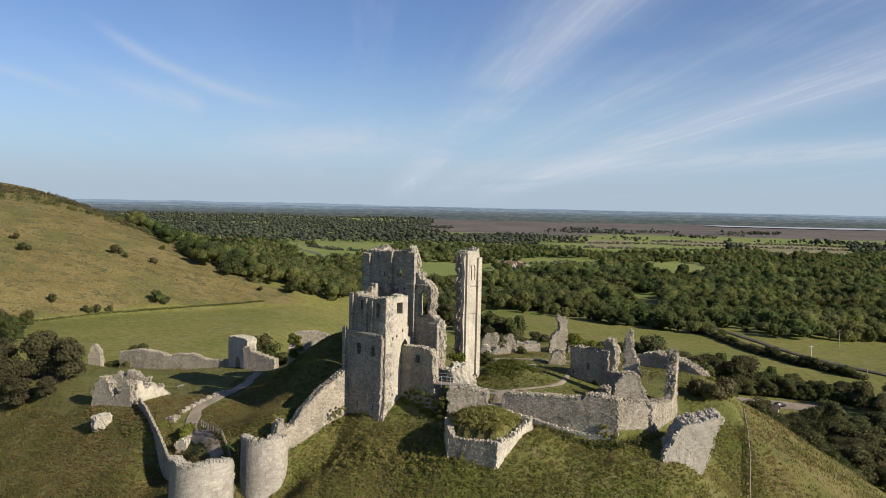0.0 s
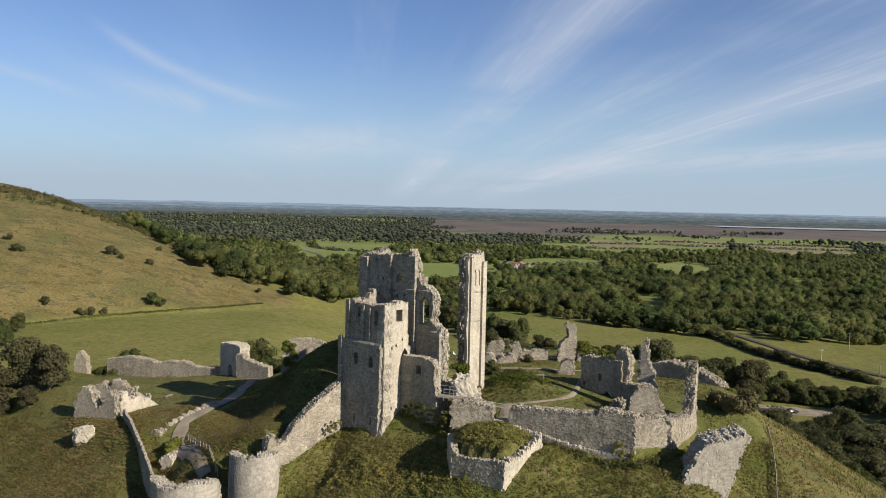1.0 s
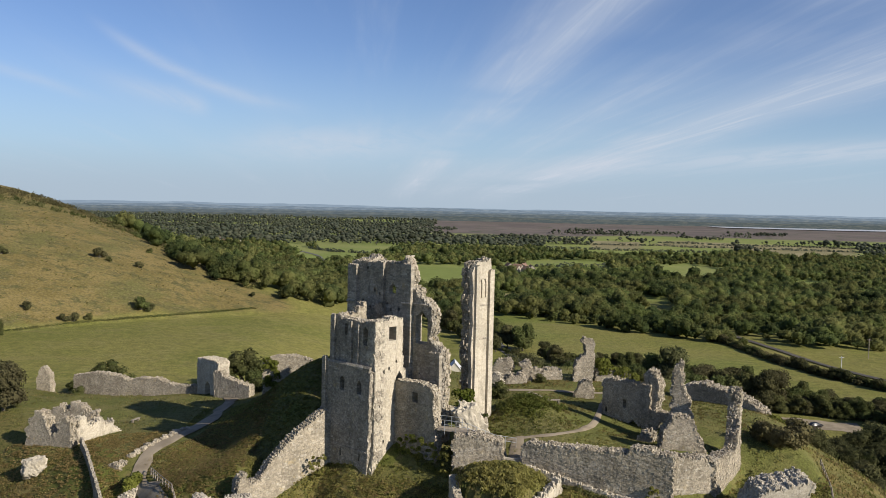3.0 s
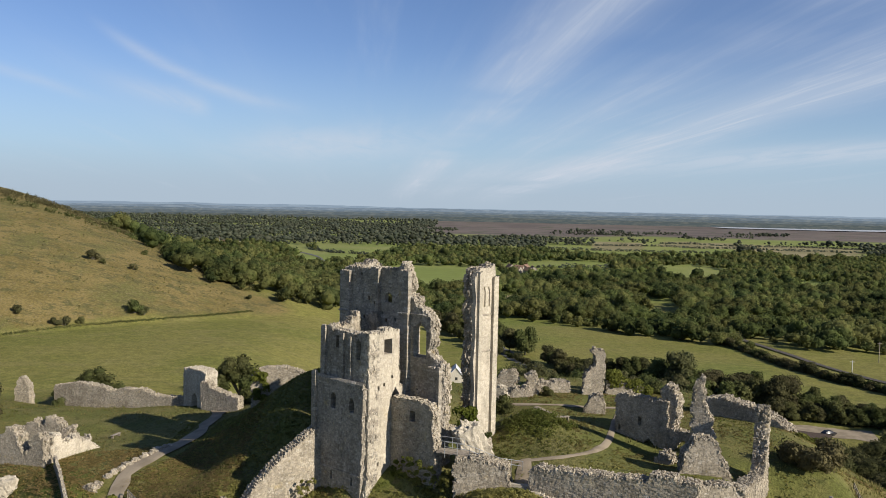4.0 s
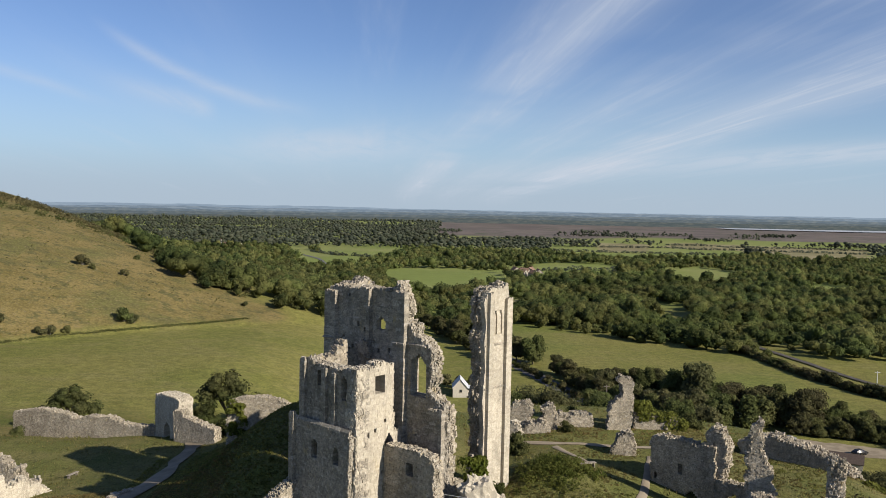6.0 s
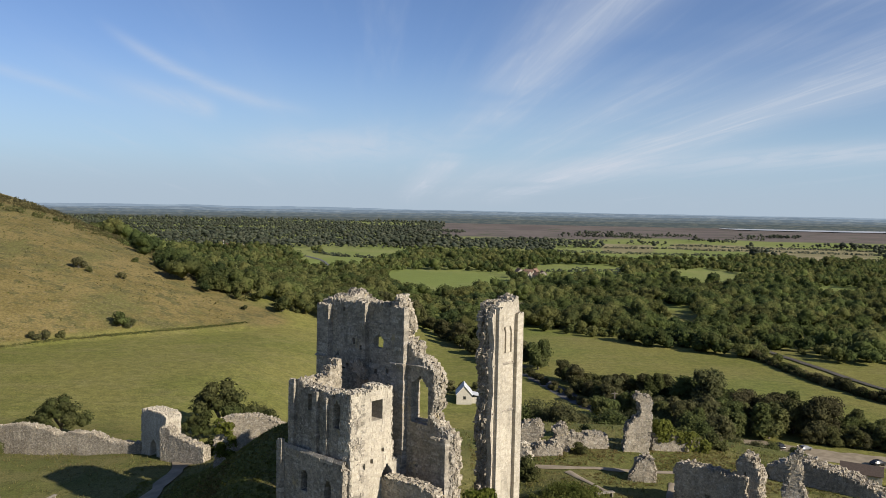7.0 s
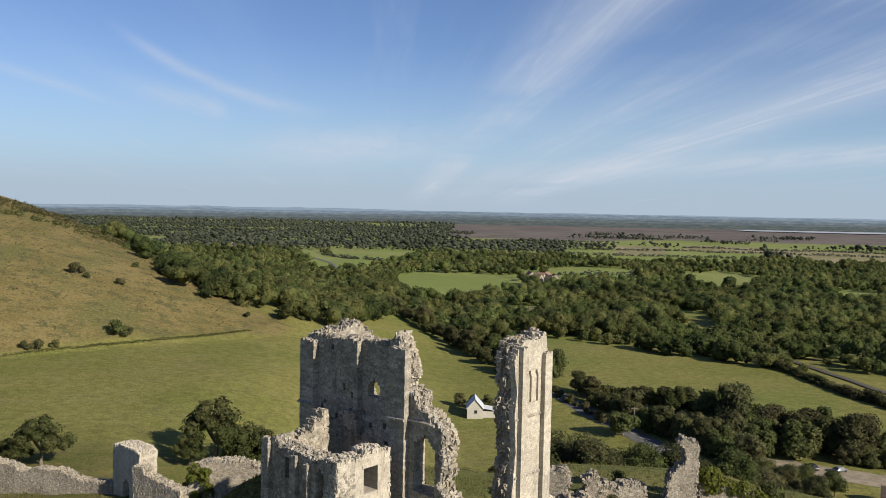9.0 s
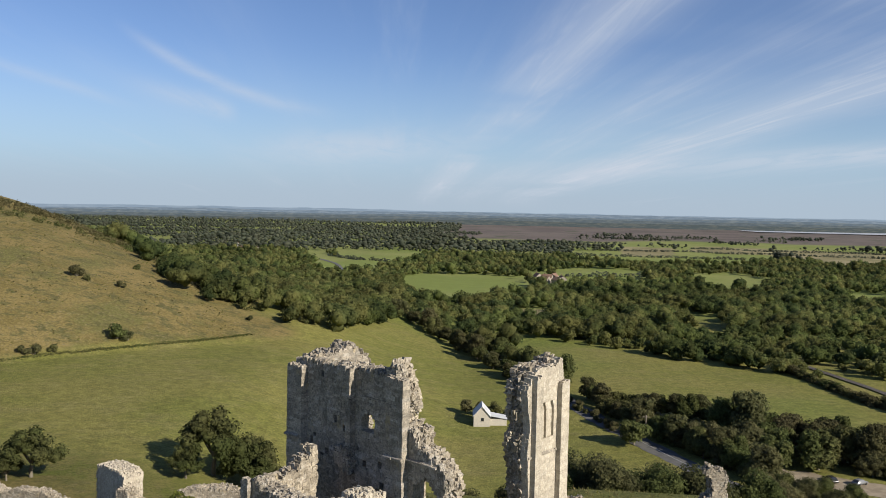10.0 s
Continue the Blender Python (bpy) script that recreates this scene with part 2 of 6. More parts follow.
def ground_material():
    n = Nodes("grassland")
    at = n.t.nodes.new("ShaderNodeAttribute")
    at.attribute_name = "cover"
    sep = n.t.nodes.new("ShaderNodeSeparateColor")
    n.t.links.new(at.outputs["Color"], sep.inputs[0])
    rough_hill, castle, heath = sep.outputs[0], sep.outputs[1], sep.outputs[2]
    meadow = n.mix(n.step(n.noise(0.02, 5, 0.6), 0.35, 0.65), (0.138, 0.142, 0.036), (0.174, 0.162, 0.048))
    meadow = n.mix(n.math("MULTIPLY", n.step(n.noise(0.13, 6, 0.7, (0.6, 1, 1)), 0.45, 0.70), 0.6), meadow, (0.184, 0.166, 0.064))
    meadow = n.mix(n.math("MULTIPLY", n.step(n.noise(0.0045, 2), 0.5, 0.6), 0.7), meadow, (0.124, 0.152, 0.036))
    meadow = n.bright(meadow, n.value(n.step(n.noise(0.42, 5, 0.7, (0.8, 1, 1)), 0.35, 0.65), 0.34))
    meadow = n.mix(n.math("MULTIPLY", n.step(n.noise(0.045, 5, 0.7, (0.25, 1, 1), 0.4), 0.55, 0.68), 0.35), meadow, (0.200, 0.170, 0.070))
    meadow = n.bright(meadow, n.value(n.step(n.noise(1.6, 4, 0.75), 0.33, 0.67), 0.5))
    meadow = n.bright(meadow, n.value(n.step(n.noise(5.5, 4, 0.75), 0.33, 0.67), 0.5))
    where = n.t.nodes.new("ShaderNodeSeparateXYZ")
    n.t.links.new(n.pos.outputs["Position"], where.inputs[0])
    fresh = n.bright(n.mix(n.step(n.noise(0.008, 4), 0.4, 0.6), (0.162, 0.194, 0.052), (0.198, 0.212, 0.070)), n.value(n.noise(0.08, 5, 0.7), 0.4))
    meadow = n.mix(n.step(where.outputs[1], 430, 520), meadow, fresh)
    dry = n.mix(n.step(n.noise(0.05, 6, 0.65), 0.36, 0.62), (0.134, 0.107, 0.038), (0.178, 0.139, 0.055))
    dry = n.mix(n.math("MULTIPLY", n.step(n.noise(0.035, 6, 0.7), 0.46, 0.62), 0.75), dry, (0.098, 0.100, 0.034))
    dry = n.mix(n.step(n.noise(0.20, 6, 0.75, (0.6, 1, 1)), 0.50, 0.60), dry, (0.090, 0.084, 0.034))
    dry = n.mix(n.step(n.noise(0.8, 5, 0.75), 0.54, 0.66), dry, (0.170, 0.138, 0.072))
    dry = n.bright(dry, n.value(n.step(n.noise(1.1, 5, 0.75), 0.34, 0.66), 0.5))
    turf = n.mix(n.step(n.noise(0.10, 5, 0.6), 0.38, 0.62), (0.100, 0.112, 0.026), (0.146, 0.128, 0.044))
    turf = n.mix(n.step(n.noise(0.55, 6, 0.7), 0.50, 0.70), turf, (0.150, 0.122, 0.056))
    turf = n.mix(n.step(n.noise(1.7, 5, 0.75), 0.48, 0.64), turf, (0.060, 0.070, 0.019))
    turf = n.bright(turf, n.value(n.step(n.noise(6, 4, 0.7), 0.33, 0.67), 0.5))
    lawn = n.mix(n.step(n.noise(0.16, 5, 0.65), 0.38, 0.62), (0.112, 0.118, 0.034), (0.150, 0.138, 0.050))
    lawn = n.mix(n.step(n.noise(0.9, 6, 0.75), 0.52, 0.66), lawn, (0.072, 0.078, 0.024))
    lawn = n.bright(lawn, n.value(n.step(n.noise(4, 4, 0.7), 0.34, 0.66), 0.45))
    turf = n.mix(n.step(castle, 0.88, 0.98), turf, lawn)
    moor = n.mix(n.step(n.noise(0.004, 6, 0.65), 0.38, 0.60), (0.108, 0.089, 0.080), (0.146, 0.122, 0.104))
    moor = n.mix(n.step(n.noise(0.012, 5, 0.7), 0.55, 0.66), moor, (0.070, 0.080, 0.045))
    c = n.mix(rough_hill, meadow, dry)
    c = n.mix(n.step(castle, 0.0, 0.85), c, turf)
    c = n.mix(heath, c, moor)
    stubble = n.mix(n.step(n.noise(0.01, 4), 0.4, 0.6), (0.19, 0.17, 0.085), (0.25, 0.215, 0.12))
    c = n.mix(at.outputs["Alpha"], c, stubble)
    bump = n.math("ADD", n.noise(0.9, 6, 0.7), n.math("MULTIPLY", n.noise(4.5, 4, 0.7), 0.5))
    return n.done(c, 0.95, bump, 0.8, 0.35, gloss=0.1)


GROUND = ground_material()
n = Nodes("grass_blades")
GRASS = n.done(n.bright(n.mix(n.step(n.noise(0.35, 5), 0.38, 0.64), (0.130, 0.142, 0.036), (0.205, 0.176, 0.070)), n.value(n.random(), 0.6)), 0.85, leaf=0.45, gloss=0.1)
n = Nodes("dry_grass_blades")
DRY_GRASS = n.done(n.bright(n.mix(n.step(n.noise(0.22, 5), 0.38, 0.62), (0.150, 0.138, 0.048), (0.235, 0.185, 0.086)), n.value(n.random(), 0.6)), 0.85, leaf=0.5, gloss=0.1)
n = Nodes("worn_gravel_path")
GRAVEL = n.done(n.bright(n.mix(n.step(n.noise(0.4, 5), 0.35, 0.65), (0.200, 0.163, 0.112), (0.280, 0.232, 0.165)), n.value(n.noise(6, 4, 0.7), 0.35)), 0.95, n.noise(9, 4), 0.5, 0.03)
n = Nodes("asphalt")
ASPHALT = n.done(n.bright(n.mix(n.step(n.noise(0.3, 5), 0.35, 0.65), (0.085, 0.083, 0.08), (0.12, 0.118, 0.112)), n.value(n.noise(5, 4, 0.7), 0.3)), 0.9, n.noise(14, 3), 0.3, 0.01)
n = Nodes("white_road_paint")
ROADPAINT = n.done(n.mix(n.noise(3, 4), (0.40, 0.40, 0.39), (0.55, 0.55, 0.53)), 0.7)
n = Nodes("railway_ballast")
BALLAST = n.done(n.bright(n.mix(n.noise(0.8, 4), (0.085, 0.075, 0.063), (0.135, 0.120, 0.100)), n.value(n.noise(7, 3), 0.5)), 0.95, n.noise(8, 3), 0.8, 0.05)


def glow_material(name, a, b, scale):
    """Plain far distance that glows, its haze mixed into the emission colour."""
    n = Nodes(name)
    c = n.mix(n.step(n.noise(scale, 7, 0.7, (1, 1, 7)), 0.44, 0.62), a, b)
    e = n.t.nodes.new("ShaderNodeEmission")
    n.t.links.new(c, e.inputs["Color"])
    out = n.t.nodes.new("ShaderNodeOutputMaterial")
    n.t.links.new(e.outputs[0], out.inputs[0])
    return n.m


# backdrop strips from far to near; the paler the colour, the more haze painted in
DISTANCE = ((4880, 22, 5, glow_material("palest_hazed_hills", (0.185, 0.240, 0.305), (0.220, 0.275, 0.335), 0.012), "far hills on the horizon coloured pale blue with haze"),
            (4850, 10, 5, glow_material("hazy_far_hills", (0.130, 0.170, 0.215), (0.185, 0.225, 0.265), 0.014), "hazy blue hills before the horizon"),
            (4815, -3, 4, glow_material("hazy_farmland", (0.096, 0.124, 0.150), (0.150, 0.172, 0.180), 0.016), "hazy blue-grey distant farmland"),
            (4775, -17, 3, glow_material("hazy_wooded_hills", (0.078, 0.098, 0.112), (0.118, 0.134, 0.136), 0.018), "wooded ridge in the distance coloured blue-grey with haze"),
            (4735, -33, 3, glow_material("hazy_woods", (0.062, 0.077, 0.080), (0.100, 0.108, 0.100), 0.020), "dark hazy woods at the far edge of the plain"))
n = Nodes("harbour_water")
WATER = n.done(n.mix(n.noise(0.01, 3), (0.32, 0.34, 0.36), (0.40, 0.42, 0.44)), 0.6, n.noise(0.3, 3), 0.1, 0.1, gloss=0.2)


def plain(name, a, b, rough=0.7, metal=0.0, scale=3.0, gloss=0.3):
    n = Nodes(name)
    return n.done(n.mix(n.step(n.noise(scale, 4, 0.6), 0.3, 0.7), a, b), rough, n.noise(scale * 5, 3), 0.2, 0.01, metal, gloss=gloss)


ROOF_METAL = plain("pale_sheet_roofing", (0.44, 0.45, 0.455), (0.54, 0.55, 0.555), 0.6, 0.0, 0.8)
BARN_WALL = plain("cream_barn_wall", (0.40, 0.37, 0.31), (0.50, 0.46, 0.38))
ROOF_TILE = plain("brown_roof_tiles", (0.16, 0.10, 0.07), (0.22, 0.14, 0.10), 0.9)
ROOF_DARK = plain("dark_brown_roof_tiles", (0.055, 0.042, 0.034), (0.085, 0.062, 0.05), 0.9)
WHITE_WALL = plain("whitewashed_wall", (0.50, 0.48, 0.44), (0.62, 0.60, 0.56))
STONE_WALL = plain("house_stone_wall", (0.24, 0.215, 0.175), (0.33, 0.295, 0.24))
DARK_GLASS = plain("dark_window_glass", (0.02, 0.022, 0.025), (0.035, 0.037, 0.04), 0.12, gloss=0.6)
TIMBER = plain("weathered_timber", (0.20, 0.17, 0.13), (0.30, 0.26, 0.21), 0.9)
STEEL = plain("galvanised_steel", (0.42, 0.43, 0.44), (0.55, 0.56, 0.57), 0.4, 0.7)
RUBBER = plain("black_rubber", (0.02, 0.02, 0.02), (0.03, 0.03, 0.03), 0.8)
CAR_PAINT = {k: plain(f"{k}_car_paint", c, tuple(v * 1.1 for v in c), 0.25, gloss=0.6) for k, c in
             (("silver", (0.50, 0.52, 0.54)), ("grey", (0.16, 0.165, 0.17)), ("red", (0.28, 0.02, 0.02)), ("black", (0.02, 0.02, 0.022)), ("white", (0.72, 0.72, 0.72)))}

# ---- helpers of this scene ----


def add_mesh(name, verts, faces, material, parent=None, label="", smooth=False):
    me = bpy.data.meshes.new(name)
    v = np.asarray(verts, dtype=np.float32).reshape(-1, 3)
    f = np.asarray(faces, dtype=np.int32)
    k = f.shape[1]
    me.vertices.add(len(v))
    me.vertices.foreach_set("co", v.ravel())
    me.loops.add(f.size)
    me.loops.foreach_set("vertex_index", f.ravel())
    me.polygons.add(len(f))
    me.polygons.foreach_set("loop_start", np.arange(0, f.size, k, dtype=np.int32))
    me.polygons.foreach_set("use_smooth", np.full(len(f), bool(smooth)))
    me.update(calc_edges=True)
    me.materials.append(material)
    ob = new(name, me)
    ob.parent = parent
    if label:
        ob["label"] = label
    return ob


def part(name, bm, material, parent, label="", smooth=False):
    me = bpy.data.meshes.new(name)
    bmesh.ops.recalc_face_normals(bm, faces=bm.faces)
    bm.to_mesh(me)
    bm.free()
    me.materials.append(material)
    for p in me.polygons:
        p.use_smooth = smooth
    ob = new(name, me)
    ob.parent = parent
    if label:
        ob["label"] = label
    return ob


def empty(name, at, label, category, group="", kind=""):
    ob = new(name)
    ob.location = at
    return tagged(ob, label, category, group, kind)


def smooth01(t):
    t = np.clip(t, 0, 1)
    return t * t * (3 - 2 * t)


def vnoise(x, y, size, seed=0):
    """Smooth noise, -1 to 1, with cells of that size."""
    x, y = np.asarray(x, float) / size, np.asarray(y, float) / size
    i, j = np.floor(x), np.floor(y)
    u, v = x - i, y - j
    u, v = u * u * (3 - 2 * u), v * v * (3 - 2 * v)

    def h(a, b):
        s = np.sin(a * 127.1 + b * 311.7 + seed * 74.7) * 43758.5453
        return s - np.floor(s)

    low = h(i, j) * (1 - u) + h(i + 1, j) * u
    high = h(i, j + 1) * (1 - u) + h(i + 1, j + 1) * u
    return 2 * (low * (1 - v) + high * v) - 1


def inside(px, py, poly):
    px, py = np.asarray(px, float), np.asarray(py, float)
    res = np.zeros(px.shape, bool)
    for (x0, y0), (x1, y1) in zip(poly, poly[1:] + poly[:1]):
        cross = (y0 > py) != (y1 > py)
        res ^= cross & (px < (x1 - x0) * (py - y0) / ((y1 - y0) or 1e-9) + x0)
    return res


def edge_distance(px, py, poly):
    d = np.full(np.shape(px), 1e9)
    for (x0, y0), (x1, y1) in zip(poly, poly[1:] + poly[:1]):
        ex, ey = x1 - x0, y1 - y0
        t = np.clip(((px - x0) * ex + (py - y0) * ey) / (ex * ex + ey * ey), 0, 1)
        d = np.minimum(d, np.hypot(px - x0 - t * ex, py - y0 - t * ey))
    return d


# ---- the lie of the land ----
PLATEAU = [(-15.5, -1), (-10, 2.8), (-5.5, 5), (-3.0, 1.0), (0.3, -0.6), (4, -1.6), (8.6, -4.6), (14.6, -5.6), (16.4, -6.2), (19.6, -7.6), (30.2, -12.8), (35.2, -11.6), (41.6, -1.2), (50, -3), (55, 12), (52, 34), (38, 44), (18, 46),
           (0, 46), (-12, 52), (-32, 56), (-56, 54), (-74, 60), (-80, 40), (-64, 30), (-49, 18), (-37, 8), (-24, 0)]

BASTION = [(8.8, -4.5), (9.6, -10.6), (15.0, -13.8), (19.2, -10.0), (17, -6)]


def west_hill(x, y):
    s = -0.643 * (x + 145) + 0.765 * (y - 194)
    q = 0.765 * (x + 145) + 0.643 * (y - 194)
    s = np.maximum(s, 0)
    return 80 * (1 - np.exp(-s / 180)) * (1 - smooth01((q - 30) / 160)), s, q


def valley(x, y):
    base = -34 + 15 * smooth01((12 - x) / 80) * (1 - smooth01((y - 330) / 300))
    base = base - 0.0058 * np.maximum(y - 450, 0)
    return base + west_hill(x, y)[0]


def ground(x, y):
    x, y = np.asarray(x, float), np.asarray(y, float)
    within = inside(x, y, PLATEAU)
    d = edge_distance(x, y, PLATEAU)
    top = -5.2 + 1.2 * smooth01((x + 45) / 18) + 6.3 * smooth01((x + 28) / 21) + 1.3 * smooth01((x - 12) / 9) - 0.5 * smooth01((x - 34) / 8) - 1.3 * np.exp(-((x - 32) / 5.5) ** 2 - ((y - 5) / 9) ** 2) + 1.9 * np.exp(-((x - 18) / 5) ** 2 - ((y - 11) / 4.5) ** 2) + 5.0 * np.exp(-((x + 8) / 13) ** 2 - ((y - 23) / 12) ** 2)
    z = top - 3.4 * np.exp(-np.where(within, d, 0) / 2.2) - np.where(within, 0, 0.60 * d)
    z = z - 2.6 * np.exp(-((x + 9) / 5.5) ** 2 - ((y + 2) / 4) ** 2) - 0.8 * np.exp(-(x / 3.5) ** 2 - ((y - 0.5) / 3) ** 2)
    z = z - 5.0 * np.exp(-((x + 18) / 4.5) ** 2 - ((y + 9) / 5) ** 2) - 3.6 * np.exp(-((x + 12.5) / 3.2) ** 2 - ((y + 6.5) / 4.5) ** 2)
    z = z - 2.4 * np.exp(-((x + 20.5) / 5.5) ** 2 - ((y - 15) / 7) ** 2) - 2.8 * np.exp(-((x + 12.5) / 5) ** 2 - ((y - 7.5) / 4.2) ** 2)
    z = z - 3.2 * np.exp(-((x + 32) / 4.5) ** 2 - ((y - 5) / 8) ** 2)
    z = z + 2.6 * np.exp(-((x - 13) / 6) ** 2 - ((y + 13) / 5) ** 2) + 1.6 * np.exp(-((x - 19.5) / 3.5) ** 2 - ((y + 12) / 3) ** 2) + 2.5 * np.exp(-((x - 37.5) / 5) ** 2 - ((y + 16.5) / 4.5) ** 2)
    v = valley(x, y)
    rise = 0.5 * (z - v + np.sqrt((z - v) ** 2 + 9))
    near = np.exp(-(d / 45.0) ** 2)
    earth = np.where(inside(x, y, BASTION), 0.8 + 2.3 * (1 - np.exp(-edge_distance(x, y, BASTION) / 2.3)), -99)
    rise = np.maximum(rise, earth - v)
    rise = rise + near * (0.28 * vnoise(x, y, 5.5, 1) + 0.14 * vnoise(x, y, 2.1, 2) * np.where(within, 0.4, 1.0))
    return v + rise + 1.2 * vnoise(x, y, 60, 3) * (1 - near)


def gz(x, y):
    return float(ground(np.array([x]), np.array([y]))[0])


def spaced(stops):
    """Coordinates from (start, end, step) stretches whose step grows evenly."""
    out = []
    for a, b, s0, s1 in stops:
        p = a
        while p < b:
            out.append(p)
            p += s0 + (s1 - s0) * (p - a) / (b - a)
    return np.array(out + [stops[-1][1]])


xs_right = spaced([(0, 75, 0.8, 0.9), (75, 260, 1.0, 6), (260, 4200, 7, 160)])
GX = np.concatenate([-spaced([(0, 90, 0.8, 1.0), (90, 300, 1.2, 5), (300, 4200, 6, 160)])[:0:-1], xs_right])
GY = spaced([(-420, -70, 30, 3), (-70, 70, 0.8, 0.8), (70, 300, 1.0, 5), (300, 4860, 6, 110)])
mx, my = np.meshgrid(GX, GY)
mz = ground(mx, my)
nx, ny = len(GX), len(GY)
idx = np.arange(nx * ny).reshape(ny, nx)
quads = np.stack([idx[:-1, :-1], idx[:-1, 1:], idx[1:, 1:], idx[1:, :-1]], -1).reshape(-1, 4)
land = add_mesh("ground", np.stack([mx, my, mz], -1), quads, GROUND, smooth=True)
tagged(land, "grassy castle mound, green valley meadows and dry downland", "ground", kind="structure")
hill_rise, hs, hq = west_hill(mx, my)
cover = np.zeros((ny, nx, 4))
cover[..., 0] = smooth01((hs - 2 + 3 * vnoise(mx, my, 9, 8)) / 5) * (1 - smooth01((hq - 108 + 8 * vnoise(mx, my, 14, 18)) / 18))
dcas = edge_distance(mx, my, PLATEAU)
cover[..., 1] = np.where(inside(mx, my, PLATEAU), np.where(mx > 4, 1.0, 0.85 + 0.15 * smooth01((-my + 70) / 20) * smooth01((dcas - 4) / 6) * (mx < -20)), 0.85 * (1 - smooth01((dcas - 45) / 25)))
dry_bank = np.where(inside(mx, my, PLATEAU), 0, np.maximum(smooth01((-mx - 24) / 8), smooth01((mx - 46) / 6))) * (dcas < 45)
cover[..., 1] *= 1 - 0.5 * dry_bank
cover[..., 0] = np.maximum(cover[..., 0], dry_bank)
cover[..., 2] = smooth01((my - 1980 + 160 * vnoise(mx, my, 300, 9)) / 200) * smooth01((mx + 250) / 250)
for field in ([(336, 1702), (438, 1644), (359, 1320), (259, 1260)], [(675, 1714), (886, 1608), (637, 1115), (517, 1085), (505, 1280)], [(430, 1500), (528, 1806), (685, 1757), (560, 1430)], [(34, 504), (65, 499), (57, 427), (33, 421)]):
    cover[..., 3] = np.maximum(cover[..., 3], inside(mx, my, field))
cover[..., 2] *= 1 - cover[..., 3]
attr = land.data.attributes.new("cover", "FLOAT_COLOR", "POINT")
attr.data.foreach_set("color", cover.astype(np.float32).ravel())


def ribbon(name, line, width, material, label, category, lift=0.11, step=1.5, kind="structure"):
    """A path or road that follows the ground."""
    pts = []
    for (x0, y0), (x1, y1) in zip(line, line[1:]):
        n = max(1, int(math.hypot(x1 - x0, y1 - y0) / step))
        pts += [(x0 + (x1 - x0) * i / n, y0 + (y1 - y0) * i / n) for i in range(n)]
    pts.append(line[-1])
    p = np.array(pts, float)
    for _ in range(6):
        p[1:-1] = (p[:-2] + 2 * p[1:-1] + p[2:]) / 4
    d = np.gradient(p, axis=0)
    d /= np.linalg.norm(d, axis=1)[:, None]
    side = np.stack([-d[:, 1], d[:, 0]], 1)
    cols = 5
    rows = []
    for k in range(cols):
        off = (k / (cols - 1) - 0.5) * width
        wob = (0.12 if width > 2.6 else 0.28) * width * vnoise(p[:, 0], p[:, 1], 2.5, 3 + k) if k in (0, cols - 1) else 0
        q = p + side * (off + wob * np.ones(len(p)))[:, None]
        z = ground(q[:, 0], q[:, 1]) + lift + (0 if 0 < k < cols - 1 else -0.06)
        rows.append(np.column_stack([q, z]))
    v = np.stack(rows, 1)
    i = np.arange(len(p) * cols).reshape(len(p), cols)
    f = np.stack([i[:-1, :-1], i[:-1, 1:], i[1:, 1:], i[1:, :-1]], -1).reshape(-1, 4)
    return tagged(add_mesh(name, v, f[:, ::-1], material, smooth=True), label, category, kind=kind)


PATHS = [[(-26.9, 4.6), (-28, 6), (-30.2, 9.3), (-32.2, 12.4), (-31.9, 15.2), (-29.8, 18), (-27.4, 21.6), (-26.9, 26), (-27, 31), (-26.8, 38), (-27.5, 44)],
         [(12.5, 1.6), (15, 0.6), (18.2, -0.6), (20.6, -1), (23.3, 0.8), (25.1, 4.2), (26.8, 7.7), (27.8, 11.2), (28.4, 14.1), (30.2, 19)],
         [(16.6, 24), (19.3, 22.0), (21.6, 21.6), (24.4, 23.3), (26.7, 23.5), (28.8, 21.9), (31.5, 21.3), (36, 22)], [(20.0, 21.4), (20.8, 20), (21.7, 17.3), (22.6, 14.3)], [(37.5, -5), (40.5, -6), (43.5, -8.5)]]
ribbon("footpath", PATHS[0], 2.3, GRAVEL, "worn gravel path climbing through the grassy bailey", "path", 0.24)
ribbon("footpath", [(-23.4, -1.0), (-24.6, 1.2), (-26.0, 3.4), (-27.2, 5.0)], 1.5, GRAVEL, "narrow end of the gravel path dropping to the gate", "path", 0.2)
ribbon("footpath", [(16.6, 0.6), (15.6, -2.0), (15.2, -5.8)], 1.5, GRAVEL, "paved way through the entrance of the inner ward", "path", 0.16)
ribbon("footpath", PATHS[1], 0.85, GRAVEL, "worn gravel path winding through the inner ward", "path")
ribbon("footpath", PATHS[2], 0.8, GRAVEL, "narrow gravel path across the ward lawn", "path", 0.13)
ribbon("footpath", PATHS[3], 0.7, GRAVEL, "faint trodden path over the ward lawn", "path", 0.12)
ribbon("road", [(10, 370), (26, 300), (39.8, 241), (52, 204), (63, 174), (74, 147), (90, 112), (118, 80)], 7.0, ASPHALT, "grey asphalt country road between tree belts", "road", 0.12, 3)
ribbon("road_marking", [(26, 300), (39.8, 241), (52, 204), (63, 174), (74, 147), (90, 112)], 0.15, ROADPAINT, "white centre line on the road", "road marking", 0.16, 3)
ribbon("road", [(-122, 800), (-148, 905), (-190, 1020)], 5.0, ASPHALT, "distant main road through the woods", "road", 0.4, 10)
ribbon("car_park", [(88, 163), (103, 156), (117, 149.5), (133, 145)], 10.5, GRAVEL, "pale gravel car park beside the road", "car park", 0.14, 2)
ribbon("railway", [(145, 400), (153, 327), (156, 297), (163, 272), (170, 247), (182, 210), (200, 160)], 3.0, BALLAST, "single railway track bed on stone ballast", "railway", 0.5, 4)
